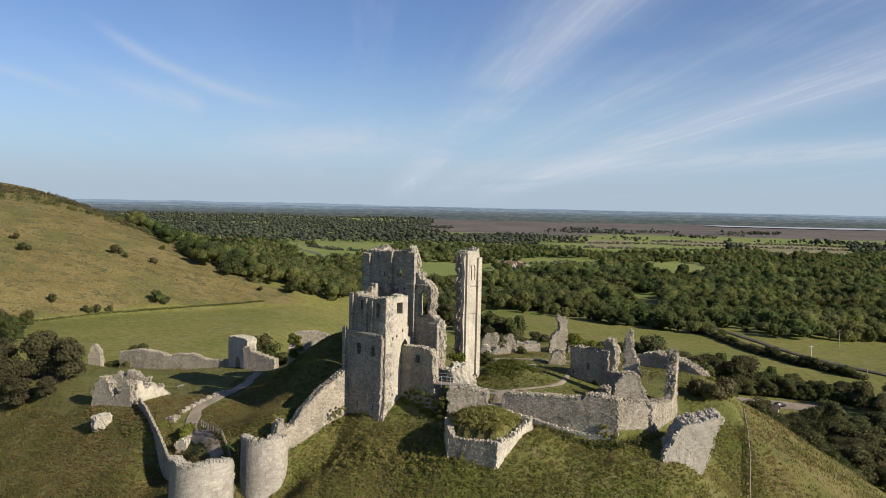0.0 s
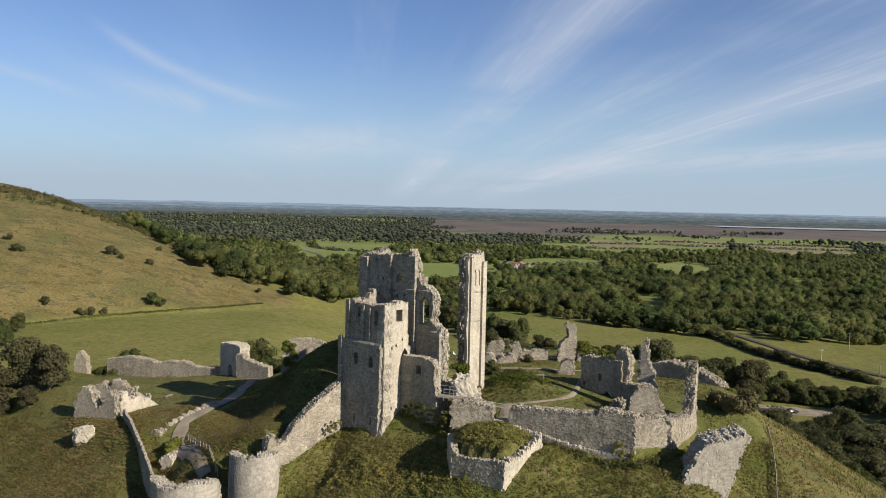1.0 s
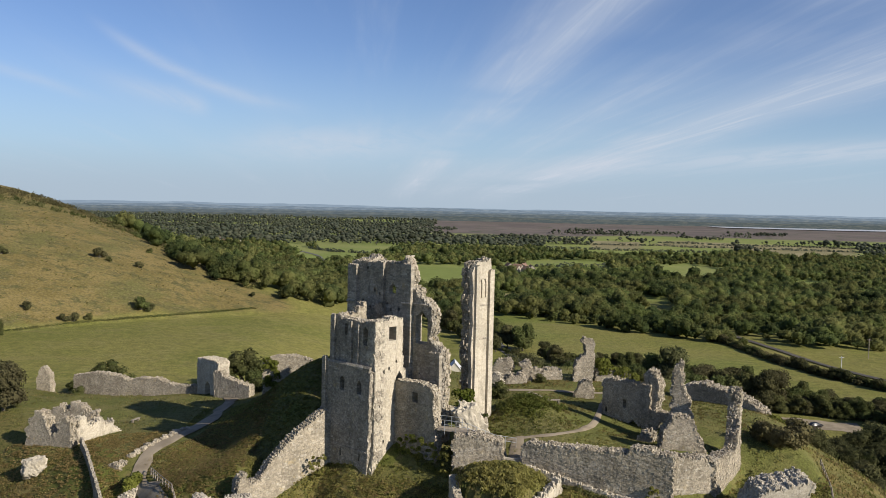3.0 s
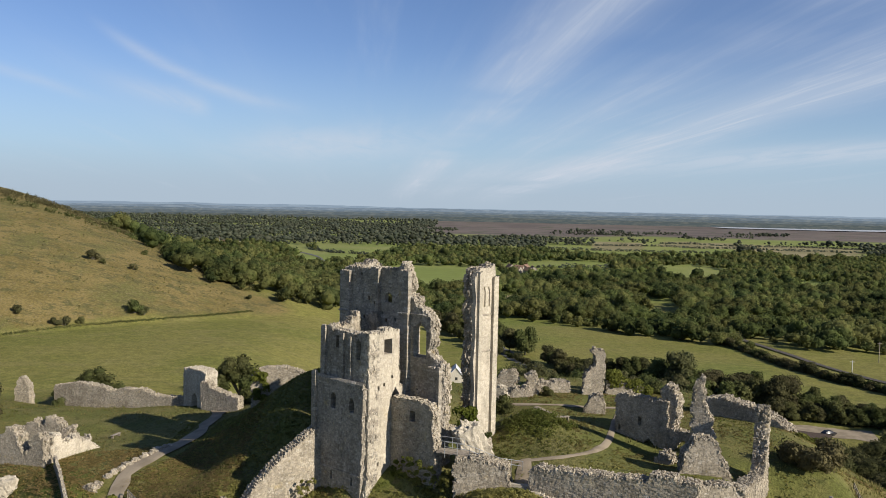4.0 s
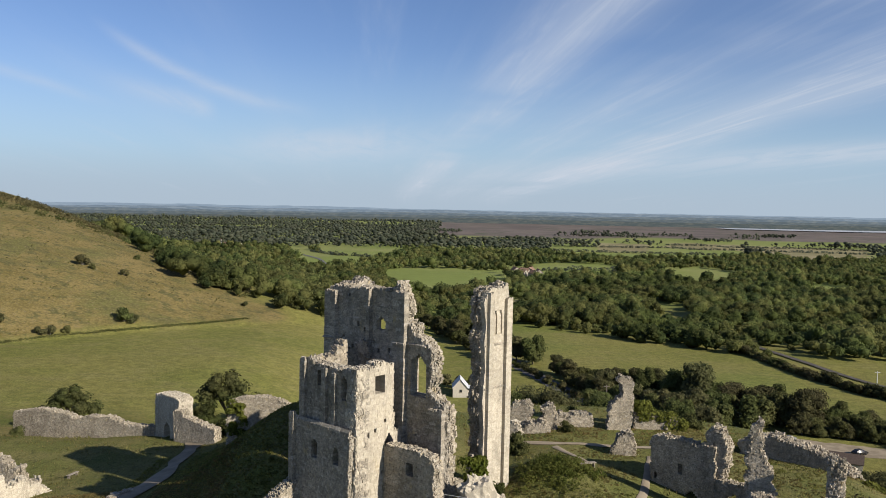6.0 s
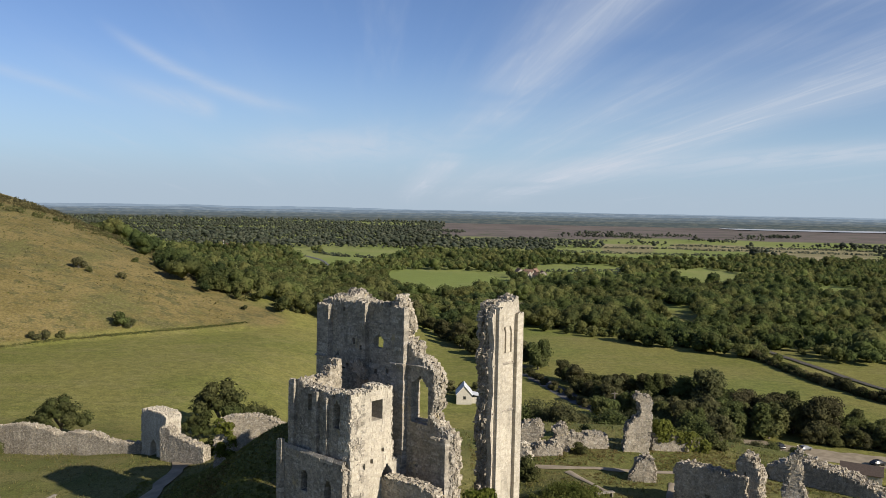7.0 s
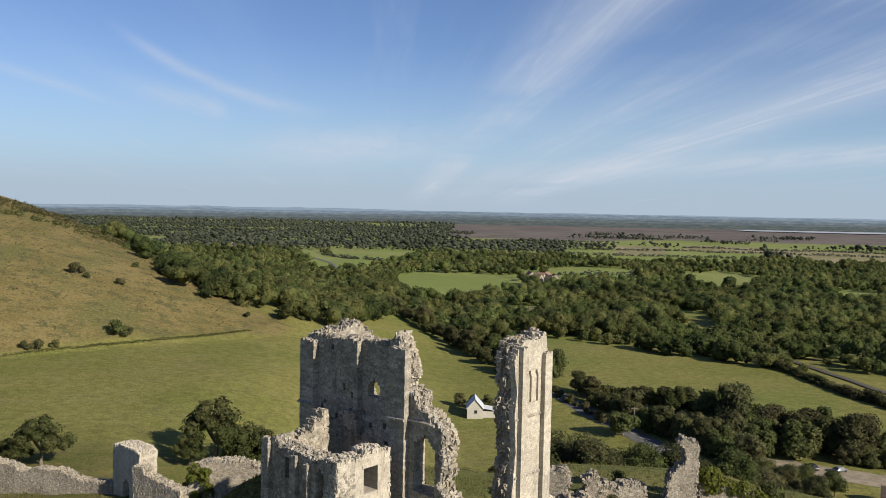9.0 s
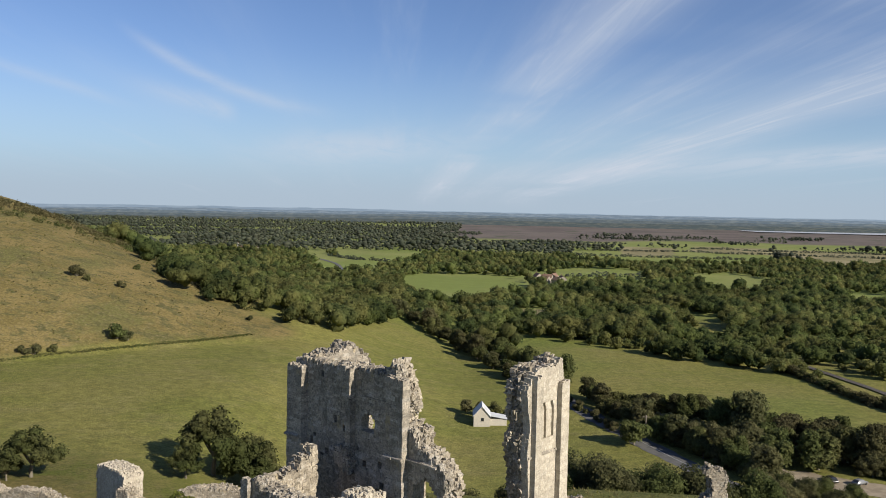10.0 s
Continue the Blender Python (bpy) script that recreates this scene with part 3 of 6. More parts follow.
for off in (-0.72, 0.72):
    ribbon("rail", [(145 + off, 400), (153 + off, 327), (156 + off, 297), (163 + off, 272), (170 + off, 247), (182 + off, 210), (200 + off, 160)], 0.16, BALLAST, "rusty steel rail of the railway track", "rail", 0.65, 4)

# far distance: harbour water and receding glowing strips coloured as hazy hills
wx, wy = np.meshgrid(np.linspace(1480, 3300, 20), np.linspace(4020, 4400, 5))
wy = wy + 60 * vnoise(wx, wy, 500, 4)
wi = np.arange(100).reshape(5, 20)
tagged(add_mesh("water", np.stack([wx, wy, 0 * wx - 51], -1), np.stack([wi[:-1, :-1], wi[:-1, 1:], wi[1:, 1:], wi[1:, :-1]], -1).reshape(-1, 4), WATER), "pale strip of distant harbour water", "water", kind="structure")
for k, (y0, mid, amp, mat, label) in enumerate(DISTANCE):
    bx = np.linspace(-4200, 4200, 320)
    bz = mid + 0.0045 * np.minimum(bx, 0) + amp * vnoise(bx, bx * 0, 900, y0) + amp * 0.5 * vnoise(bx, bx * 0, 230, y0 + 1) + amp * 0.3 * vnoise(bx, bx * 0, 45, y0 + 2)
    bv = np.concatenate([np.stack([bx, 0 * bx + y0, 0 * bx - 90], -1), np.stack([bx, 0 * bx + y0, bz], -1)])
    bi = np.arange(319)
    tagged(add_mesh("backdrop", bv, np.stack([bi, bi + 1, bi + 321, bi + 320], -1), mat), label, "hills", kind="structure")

# ---- masonry ----
STONE_SHAPES = []
for k in range(8):
    srng = random.Random(100 + k)
    box = [[sx * srng.uniform(0.40, 0.54), sy * srng.uniform(0.40, 0.54), sz * srng.uniform(0.40, 0.54)] for sx, sy, sz in
           ((-1, -1, -1), (1, -1, -1), (1, 1, -1), (-1, 1, -1), (-1, -1, 1), (1, -1, 1), (1, 1, 1), (-1, 1, 1))]
    STONE_SHAPES.append(box)
BOX = np.array([(0, 3, 2, 1), (4, 5, 6, 7), (0, 1, 5, 4), (1, 2, 6, 5), (2, 3, 7, 6), (3, 0, 4, 7)])
stone_meshes = {}


def stone_mesh(k, material):
    key = (k, material.name)
    if key not in stone_meshes:
        me = bpy.data.meshes.new("stone")
        me.from_pydata(STONE_SHAPES[k], [], BOX.tolist())
        me.materials.append(material)
        stone_meshes[key] = me
    return stone_meshes[key]


def spans(poly, z):
    """The stretches of u in which a horizontal line at z lies inside the outline."""
    cuts = []
    for (u0, z0), (u1, z1) in zip(poly, poly[1:] + poly[:1]):
        if (z0 > z) != (z1 > z):
            cuts.append(u0 + (u1 - u0) * (z - z0) / (z1 - z0))
    cuts.sort()
    return list(zip(cuts[::2], cuts[1::2]))


def drift(t, seed):
    """Slow noise along one line, about -1 to 1."""
    return 0.6 * math.sin(t * 1.9 + seed * 1.7) * math.cos(t * 0.83 + seed) + 0.4 * math.sin(t * 4.3 + seed * 2.9)


def lay(outline, holes, thick, course, length, ragged, rng, face=0.014):
    """Stones of a wall, course by course: (u0, u1, v0, v1, z0, z1, broken)."""
    out = []
    key = rng.uniform(0, 50)
    z, top = min(p[1] for p in outline), max(p[1] for p in outline)
    while z < top:
        h = course * rng.uniform(0.7, 1.3)
        mid = z + h / 2
        here = spans(outline, mid)
        above = spans(outline, mid + course * 1.05)
        for ua, ub in here:
            a, b = ua + ragged * (1.3 * drift(mid, key) + rng.uniform(-0.15, 0.15)), ub + ragged * (1.3 * drift(mid, key + 9) + rng.uniform(-0.15, 0.15))
            pieces = [(a, b)]
            for hole in holes:
                for ha, hb in spans(hole, mid):
                    nxt = []
                    for p, q in pieces:
                        if hb <= p or ha >= q:
                            nxt.append((p, q))
                        else:
                            nxt += [(p, ha)] * (ha > p + 0.03) + [(hb, q)] * (hb < q - 0.03)
                    pieces = nxt
            for p, q in pieces:
                u = p
                while u < q - 0.02:
                    w = min(length * rng.uniform(0.6, 1.45), q - u)
                    if q - u - w < 0.15:
                        w = q - u
                    if (ragged > 0 and (u <= a + 0.01 or u + w >= b - 0.01)) or not any(s <= u + w / 2 <= e for s, e in above):
                        w = min(w, q - u, rng.uniform(0.09, 0.21))
                    c = u + w / 2
                    open_top = not any(s <= c <= e for s, e in above)
                    first, last = u <= a + 0.01, u + w >= b - 0.01
                    if open_top or (ragged > 0 and (first or last)):
                        v = 0.0
                        while v < thick - 0.05:
                            dv = min(rng.uniform(0.10, 0.22), thick - v)
                            if thick - v - dv < 0.2:
                                dv = thick - v
                            slow = ragged * 1.2 * drift(mid * 0.7 + v * 2.2, key + 3)
                            lift = rng.uniform(-0.5, 0.6) * course if open_top else rng.uniform(-0.1, 0.15) * course
                            lo = u + (slow + rng.uniform(-0.7, 0.7) * ragged if first else 0)
                            hi = u + w + (slow + rng.uniform(-0.7, 0.7) * ragged if last else 0)
                            out.append((lo, max(hi, lo + 0.08), v - (rng.uniform(0, face) if v == 0 else 0), v + dv, z - rng.uniform(0, 0.1) * course, z + h + lift, True))
                            v += dv
                    else:
                        out.append((u, u + w, -rng.uniform(0, face), thick + rng.uniform(0, face), z, z + h, False))
                    u += w
        z += h
    return out


def straight(p0, p1, lean=0.0, tilt=0.0, z0=0.0):
    """Places in a wall from p0 to p1: u along it, v back from its face; it leans back and tilts sideways with height."""
    d = np.array([p1[0] - p0[0], p1[1] - p0[1]])
    d = d / np.linalg.norm(d)
    n = np.array([-d[1], d[0]])

    def where(u, v, z):
        uu, vv = u + tilt * (z - z0), v + lean * (z - z0)
        return np.stack([p0[0] + d[0] * uu + n[0] * vv, p0[1] + d[1] * uu + n[1] * vv, z + 0 * u], -1)

    return where


def round_wall(centre, radius, start, lean=0.0, z0=0.0):
    """Places in a curved wall seen from outside: u runs round it from the angle start (degrees), v inwards."""

    def where(u, v, z):
        a = radians(start) + u / radius
        r = radius - v
        return np.stack([centre[0] + r * np.cos(a) + lean * (z - z0), centre[1] + r * np.sin(a), z + 0 * u], -1)

    return where


def masonry(parent, where, outline, thick, material=None, holes=(), course=0.205, length=0.29, ragged=0.10, seed=1, loose=40, face=0.045,
            name="wall", label=""):
    """A wall of single stones under a thing; some stones of its broken edge are parts of their own."""
    material = material or ASHLAR
    rng = random.Random(seed)
    if material is RUBBLE:
        face = max(face, 0.04)
        course, length = min(course, 0.19), min(length, 0.27)
    stones = lay(outline, holes, thick, course, length, ragged, rng, face)
    broken = [i for i, s in enumerate(stones) if s[6]]
    rng.shuffle(broken)
    single = set(broken[:loose])
    data = np.array([s[:6] for i, s in enumerate(stones) if i not in single])
    flag = np.array([s[6] for i, s in enumerate(stones) if i not in single])
    u0, u1, v0, v1, z0, z1 = data.T
    u = np.stack([u0, u1, u1, u0, u0, u1, u1, u0], 1)
    v = np.stack([v0, v0, v1, v1, v0, v0, v1, v1], 1)
    z = np.stack([z0, z0, z0, z0, z1, z1, z1, z1], 1)
    r = np.random.RandomState(seed)
    amp = np.where(flag, min(0.085, 0.02 + 0.5 * ragged), 0.02 if material is RUBBLE else 0.006)[:, None]
    u, v, z = (m + r.uniform(-1, 1, m.shape) * amp for m in (u, v, z))
    verts = where(u, v, z).reshape(-1, 3)
    faces = (BOX[None] + 8 * np.arange(len(data))[:, None, None]).reshape(-1, 4)
    base = np.array(parent.location) if parent else np.zeros(3)
    body = add_mesh(name, verts - base, faces, material, parent, label)
    body["kind"] = "stuff"
    for i in sorted(single):
        a, b, c, d, e, f, _ = stones[i]
        mid = where(np.array((a + b) / 2), np.array((c + d) / 2), np.array((e + f) / 2))
        ax = where(np.array(b), np.array((c + d) / 2), np.array((e + f) / 2)) - mid
        ob = new("stone", stone_mesh(rng.randrange(8), material))
        ob.parent = body
        ob.matrix_local = (Matrix.Translation(Vector(mid) - Vector(base)) @ Matrix.Rotation(math.atan2(ax[1], ax[0]) + rng.uniform(-0.15, 0.15), 4, "Z")
                           @ Matrix.Diagonal(((b - a) * 1.1, (d - c) * 1.1, (f - e) * 1.15, 1)))
    return body


def ruin(name, label, category, p0, p1, outline, thick, seed, material=None, lean=0.0, tilt=0.0, z0=0.0, **more):
    thing = empty(name, ((p0[0] + p1[0]) / 2, (p0[1] + p1[1]) / 2, gz((p0[0] + p1[0]) / 2, (p0[1] + p1[1]) / 2)), label, category)
    masonry(thing, straight(p0, p1, lean, tilt, z0), outline, thick, material or RUBBLE, seed=seed, name="masonry", **more)
    return thing


def AB(a, b):
    """Plan of the keep: a along its south-western face, b back through it."""
    return (0.755 * a + 0.656 * b, -0.656 * a + 0.755 * b)


def ledge(parent, where, u0, u1, z, out=0.16, high=0.22, seed=0):
    """A weathered string course of single blocks with sloping tops."""
    rng = random.Random(seed)
    u = u0
    while u < u1 - 0.1:
        w = min(rng.uniform(0.5, 1.1), u1 - u)
        if rng.random() > 0.08:
            bm = bmesh.new()
            o, dz = out * rng.uniform(0.7, 1.1), rng.uniform(-0.02, 0.02)
            ring = []
            for uu in (u, u + w - 0.02):
                ring.append([bm.verts.new(Vector(where(np.array(uu), np.array(vv), np.array(zz))) - parent.location)
                             for vv, zz in ((0.05, z + dz), (-o, z + dz), (-o, z + high * 0.45 + dz), (0.05, z + high + dz))])
            for i in range(4):
                bm.faces.new((ring[0][i], ring[0][(i + 1) % 4], ring[1][(i + 1) % 4], ring[1][i]))
            bm.faces.new(ring[0][::-1]), bm.faces.new(ring[1])
            part("string_course", bm, ASHLAR, parent)
        u += w


def putlogs(rng, u0, u1, z0, z1, count):
    """Small square scaffold holes."""
    out = []
    for _ in range(count):
        u, z, s = rng.uniform(u0, u1), rng.uniform(z0, z1), rng.uniform(0.12, 0.2)
        out.append([(u - s, z - s), (u + s, z - s), (u + s, z + s), (u - s, z + s)])
    return out


def shifted(points, by):
    return [(u + by, z) for u, z in points]


# ---- the keep ----
keep = empty("castle_keep", (0, 4, 0), "tall ruined limestone keep with pilasters and a broken crown", "castle tower")
K = 10.7
south = straight(AB(-K, 6), AB(6, 6))
crown = [(-K, -1), (-K, 21.8), (-9.4, 22.2), (-7.8, 22.1), (-5.1, 22.3), (-2, 22.4), (-1.6, 22.5), (-1.3, 23.1), (-0.9, 22.9), (-0.7, 22.1), (-0.3, 21.4), (-0.2, 20.5), (-0.5, 19.8),
         (0.1, 19.5), (0.85, 19.3), (0.9, 18.5), (1.4, 18.4), (2.3, 18.0), (3.0, 17.4), (3.2, 16.6), (3.1, 15.4), (3.2, 14.7), (2.7, 13.9), (3.3, 13.3), (4.3, 12.8), (4.8, 12.5), (4.9, 5), (4.9, -1)]
tall_window = [(0.6, 13.0), (2.5, 13.0), (2.5, 16.0), (1.6, 16.9), (0.6, 16.2)]
small_window = [(-3.9, 18.5), (-2.7, 18.5), (-2.7, 19.3), (-3.3, 19.8), (-3.9, 19.3)]
embrasure = [(-5.4, 18.3), (-2.5, 18.3), (-2.5, 19.6), (-3.8, 20.3), (-5.4, 19.8)]
beams = [[(a - 0.16, z - 0.22), (a + 0.16, z - 0.22), (a + 0.16, z + 0.22), (a - 0.16, z + 0.22)] for a, z in ((-8.8, 16.9), (-7.2, 16.6), (-3.6, 16.5), (-2.2, 16.7), (-6.4, 18.8), (-2.0, 14.1), (-4.0, 13.8))]
pocks = putlogs(random.Random(3), 0.8, 10.2, 10, 21.5, 12) + putlogs(random.Random(4), 11.2, 15, 6, 12.5, 6) + [shifted(h, K) for h in beams]
masonry(keep, south, shifted(crown, K), 0.55, holes=[shifted(tall_window, K), shifted(small_window, K)] + pocks, seed=11, loose=110, ragged=0.14)
masonry(keep, straight(AB(-K, 6.56), AB(6, 6.56)), shifted(crown, K), 0.8, holes=[shifted([(u - 0.3, z) for u, z in tall_window], K), shifted(embrasure, K)], seed=12, loose=60, ragged=0.14, material=RUBBLE)
for seed, (a0, a1, zb, zt, out) in enumerate(((-K - 0.1, -9.25, -1, 21.7, 0.5), (-5.65, -4.5, 20.5, 22.3, 0.5), (-4.95, -4.5, 17.3, 20.5, 0.4), (-1.25, 0.15, -1, 22.3, 0.5), (3.4, 4.85, -1, 12.4, 0.5))):
    masonry(keep, straight(AB(a0, 6 - out), AB(a1, 6 - out)), [(0, zb), (0, zt), (a1 - a0, zt), (a1 - a0, zb)], out + 0.05, seed=20 + seed, loose=6, ragged=0.0, length=0.6, name="pilaster")
masonry(keep, straight(AB(-6.1, 5.45), AB(-4.3, 5.45)), [(0.1, 16.2), (0.0, 17.1), (0.6, 17.3), (1.5, 17.4), (1.8, 16.4), (1.5, 15.7), (0.9, 16.0)], 0.6, seed=26, loose=12, ragged=0.12, name="broken_pilaster")
ledge(keep, straight(AB(-K, 5.5), AB(6, 5.5)), -0.1, 1.4, 17.0, seed=1, out=0.25), ledge(keep, south, 9.2, 13.2, 17.6, seed=2, out=0.22), ledge(keep, straight(AB(-K, 5.5), AB(6, 5.5)), 9.4, 10.9, 17.6, seed=7, out=0.18)
ledge(keep, straight(AB(-K, 5.5), AB(6, 5.5)), 14.0, 15.6, 12.2, seed=3, out=0.15), ledge(keep, south, 6.4, 9.4, 20.6, seed=4, out=0.08, high=0.12), ledge(keep, south, 8.6, 9.5, 12.0, seed=5, out=0.15)
masonry(keep, straight(AB(-K, 11.5), AB(-K, 6.2)), [(0, 0), (0, 21.0), (0.3, 21.8), (1.0, 22.2), (2.0, 22.8), (2.4, 22.5), (3.1, 22.4), (4.6, 22.2), (5.3, 21.8), (5.3, 0)], 1.5, seed=31, loose=60, ragged=0.13)


# lower tower built against the keep
low_front = [(-7.2, -5), (-7.2, 16.0), (-6.2, 16.3), (-5.6, 15.8), (-4, 15.9), (-2, 15.7), (0, 16.0), (0, -5)]
slits = [[(-5.15, 14.0), (-4.5, 14.0), (-4.5, 15.2), (-5.15, 15.2)], [(-2.0, 13.1), (-1.2, 13.1), (-1.2, 14.9), (-1.6, 15.3), (-2.0, 14.9)]]
loops = [[(-5.3, 7.6), (-4.5, 7.6), (-4.5, 8.9), (-4.9, 9.3), (-5.3, 8.9)], [(-2.4, 7.4), (-1.6, 7.4), (-1.6, 8.7), (-2.0, 9.1), (-2.4, 8.7)],
         [(-5.2, -0.3), (-4.9, -0.3), (-4.9, 0.6), (-5.2, 0.6)], [(-2.0, -0.3), (-1.7, -0.3), (-1.7, 0.6), (-2.0, 0.6)], [(-4.4, -3.4), (-1.6, -3.4), (-1.6, -1.9), (-4.4, -1.9)]]
masonry(keep, straight(AB(-7.2, 0), AB(0, 0)), shifted(low_front, 7.2), 1.4, holes=[shifted(h, 7.2) for h in slits + loops] + putlogs(random.Random(5), 0.5, 6.8, 11, 15.5, 6), seed=41, loose=80, ragged=0.06)
skirt = straight(AB(-8.0, -0.5), AB(-0.3, -0.5))
masonry(keep, skirt, [(0.3, -5), (0.0, 1), (0.3, 10.6), (7.75, 10.4), (7.6, 2), (7.4, -1), (7.4, -5)], 0.5, holes=[shifted(h, 8.0) for h in loops], seed=42, loose=50, ragged=0.08)
for seed, (a0, a1, zb, zt) in enumerate(((-7.3, -6.6, 10.4, 16.2), (-4.3, -3.7, 10.4, 15.7), (-2.9, -2.5, 10.4, 15.4))):
    masonry(keep, straight(AB(a0, -0.3), AB(a1, -0.3)), [(0, zb), (0, zt), (a1 - a0, zt), (a1 - a0, zb)], 0.32, seed=50 + seed, loose=4, ragged=0.0, name="pilaster")
for seed, (a0, a1, zb) in enumerate(((-8.1, -7.5, -3),)):
    masonry(keep, straight(AB(a0, -0.85), AB(a1, -0.85)), [(0, zb), (0, 11.2), (a1 - a0, 11.2), (a1 - a0, zb)], 0.36, seed=56 + seed, loose=4, ragged=0.0, name="pilaster")
ledge(keep, skirt, 0.0, 7.8, 10.4, seed=5, out=0.12, high=0.5), ledge(keep, skirt, 0.2, 7.3, 0.9, seed=6, out=0.12)
door_arch = [(3.4, 7.4), (4.5, 7.4), (4.5, 9.2), (3.95, 9.9), (3.4, 9.2)]
lit_window = [(2.15, 13.5), (3.35, 13.5), (3.35, 15.3), (2.15, 15.3)]
masonry(keep, straight(AB(0, 0), AB(0, 5.5)), [(-0.5, -5), (-0.3, -1.4), (0, 1), (0, 16.0), (1.5, 16.0), (3.2, 16.3), (4.4, 15.9), (4.5, 12), (4.6, 10), (5.5, 9.9), (5.5, -5)], 1.3,
        holes=[lit_window, door_arch, [(1.2, 9.8), (1.55, 9.8), (1.55, 10.4), (1.2, 10.4)]] + putlogs(random.Random(6), 0.5, 4.2, 2, 13, 7), seed=61, loose=60, ragged=0.07, material=PALE)
masonry(keep, straight(AB(-7.2, 4.5), AB(-7.2, 0.1)), [(0, -4), (0, 17.3), (0.5, 17.3), (0.6, 16.9), (1.2, 16.8), (1.4, 16.3), (2.3, 16.1), (2.9, 15.7), (3.6, 15.7), (4.4, 15.9), (4.4, -4)], 0.9, seed=62, loose=50, ragged=0.07, material=RUBBLE)
masonry(keep, straight(AB(-9.2, 3.2), AB(-7.4, 3.2)), [(0.2, -4), (0.3, 5), (-0.2, 6), (0.2, 9.5), (1.8, 10.6), (1.8, -4)], 1.2, seed=63, loose=20, ragged=0.18)
forebuilding = [(0.0, -5), (0.0, 8.9), (2.0, 9.1), (3.8, 9.2), (5.6, 9.0), (6.1, 8.2), (6.1, 6.6), (6.4, 5.2), (6.5, 3), (6.5, -5)]
masonry(keep, straight(AB(-0.1, 3.3), AB(6.6, 3.3)), forebuilding, 1.1, holes=[[(2.9, 6.8), (3.75, 6.8), (3.75, 7.9), (2.9, 7.9)]], material=RUBBLE, seed=71, loose=40, course=0.18, length=0.29)

# free-standing fragment of the keep's far wall
pillar = empty("tower_fragment", (*AB(4, 14.4), 3), "tall free-standing pale wall fragment with pilasters and blind lancets", "castle tower")
frag = [(0.1, -1), (0.0, 5), (0.2, 9), (-0.1, 12), (0.2, 15), (0.0, 17.5), (0.2, 19), (-0.2, 21.3), (0.5, 22.2), (1.0, 22.6), (2.6, 22.5), (3.4, 22.9), (3.7, 21.6), (4.1, 20.5), (4.1, 17), (4.2, 5), (4.2, -1)]
lancets = [[(c - 0.31, 18.2), (c + 0.31, 18.2), (c + 0.31, 19.9), (c + 0.18, 20.25), (c, 20.4), (c - 0.18, 20.25), (c - 0.31, 19.9)] for c in (1.55, 2.35)]
masonry(pillar, straight(AB(4, 12.3), AB(4, 16.5)), frag, 0.5, holes=lancets, seed=81, loose=12, ragged=0.012, material=PALE, face=0.008)
masonry(pillar, straight(AB(3.5, 12.4), AB(3.5, 16.4)), shifted([(u + 0.05 if u > 2 else u - 0.05, z) for u, z in frag], 0), 1.25, seed=82, loose=120, ragged=0.16, material=RUBBLE)
for seed, (b0, b1, zt) in enumerate(((0.35, 1.0, 22.2), (3.0, 3.85, 21.4))):
    masonry(pillar, straight(AB(4.35, 12.3 + b0), AB(4.35, 12.3 + b1)), [(0, -1), (0, zt), (b1 - b0, zt), (b1 - b0, -1)], 0.36, seed=83 + seed, loose=4, ragged=0.0, material=PALE, face=0.01, name="pilaster")
masonry(pillar, straight(AB(3.84, 12.3), AB(3.84, 16.5)), [(1.1, 18.0), (1.1, 20.5), (2.8, 20.5), (2.8, 18.0)], 0.3, seed=86, loose=0, ragged=0.0, material=PALE, face=0.01, name="blind_panel")
for seed, z in enumerate((17.1, 13.0)):
    ledge(pillar, straight(AB(4.0, 12.3), AB(4.0, 16.5)), 0.1, 4.1, z, seed=8 + seed, out=0.12)

# ---- curtain walls and other ruins ----
ruin("curtain_wall", "sloping rubble curtain wall climbing the mound to the keep", "castle wall", (-14.8, -2.5), (-5.4, 4.3),
     [(0, -12), (0, -2.4), (0.3, -1.4), (1.0, -1.1), (1.3, -2.3), (2.6, -2.1), (3.3, -1.0), (4.4, 0.2), (6.0, 1.6), (8.0, 3.1), (10.0, 4.4), (11.6, 5.3), (11.6, -12)], 1.5, 91, course=0.25, length=0.36, loose=60)
ruin("curtain_wall", "long grey rubble curtain wall retaining the inner ward", "castle wall", (16.2, -5.9), (30.4, -12.7),
     [(0, -4), (0, 4.0), (1, 4.5), (2, 4.3), (3.4, 4.6), (5, 4.5), (6.4, 4.8), (8, 4.6), (9.5, 4.9), (11, 4.8), (11.5, 5.5), (13.5, 5.6), (14.2, 5.2), (15.7, 5.4), (15.7, -4)], 1.7, 92, course=0.25, length=0.36, loose=80)
ruin("curtain_wall", "broken pale rubble stretch of curtain wall", "castle wall", (30.2, -12.0), (35.2, -11.2),
     [(0, -4), (0, 5.3), (1.2, 4.8), (3, 5.0), (5.05, 4.5), (5.05, -4)], 1.6, 93, ragged=0.2, loose=40)
ruin("curtain_wall", "rubble wall end rising into a thin broken pier", "castle wall", (35.0, -11.4), (41.4, -0.8),
     [(0, -5), (0, 4.6), (3.5, 4.3), (6.5, 3.6), (9.0, 3.2), (10.2, 3.8), (10.8, 5.6), (10.8, 7.2), (11.0, 8.6), (11.0, 9.9), (11.9, 9.6), (12.1, 8.6), (11.9, 6), (12.2, 3), (12.4, 0), (12.4, -5)], 1.3, 94, ragged=0.16, loose=60)
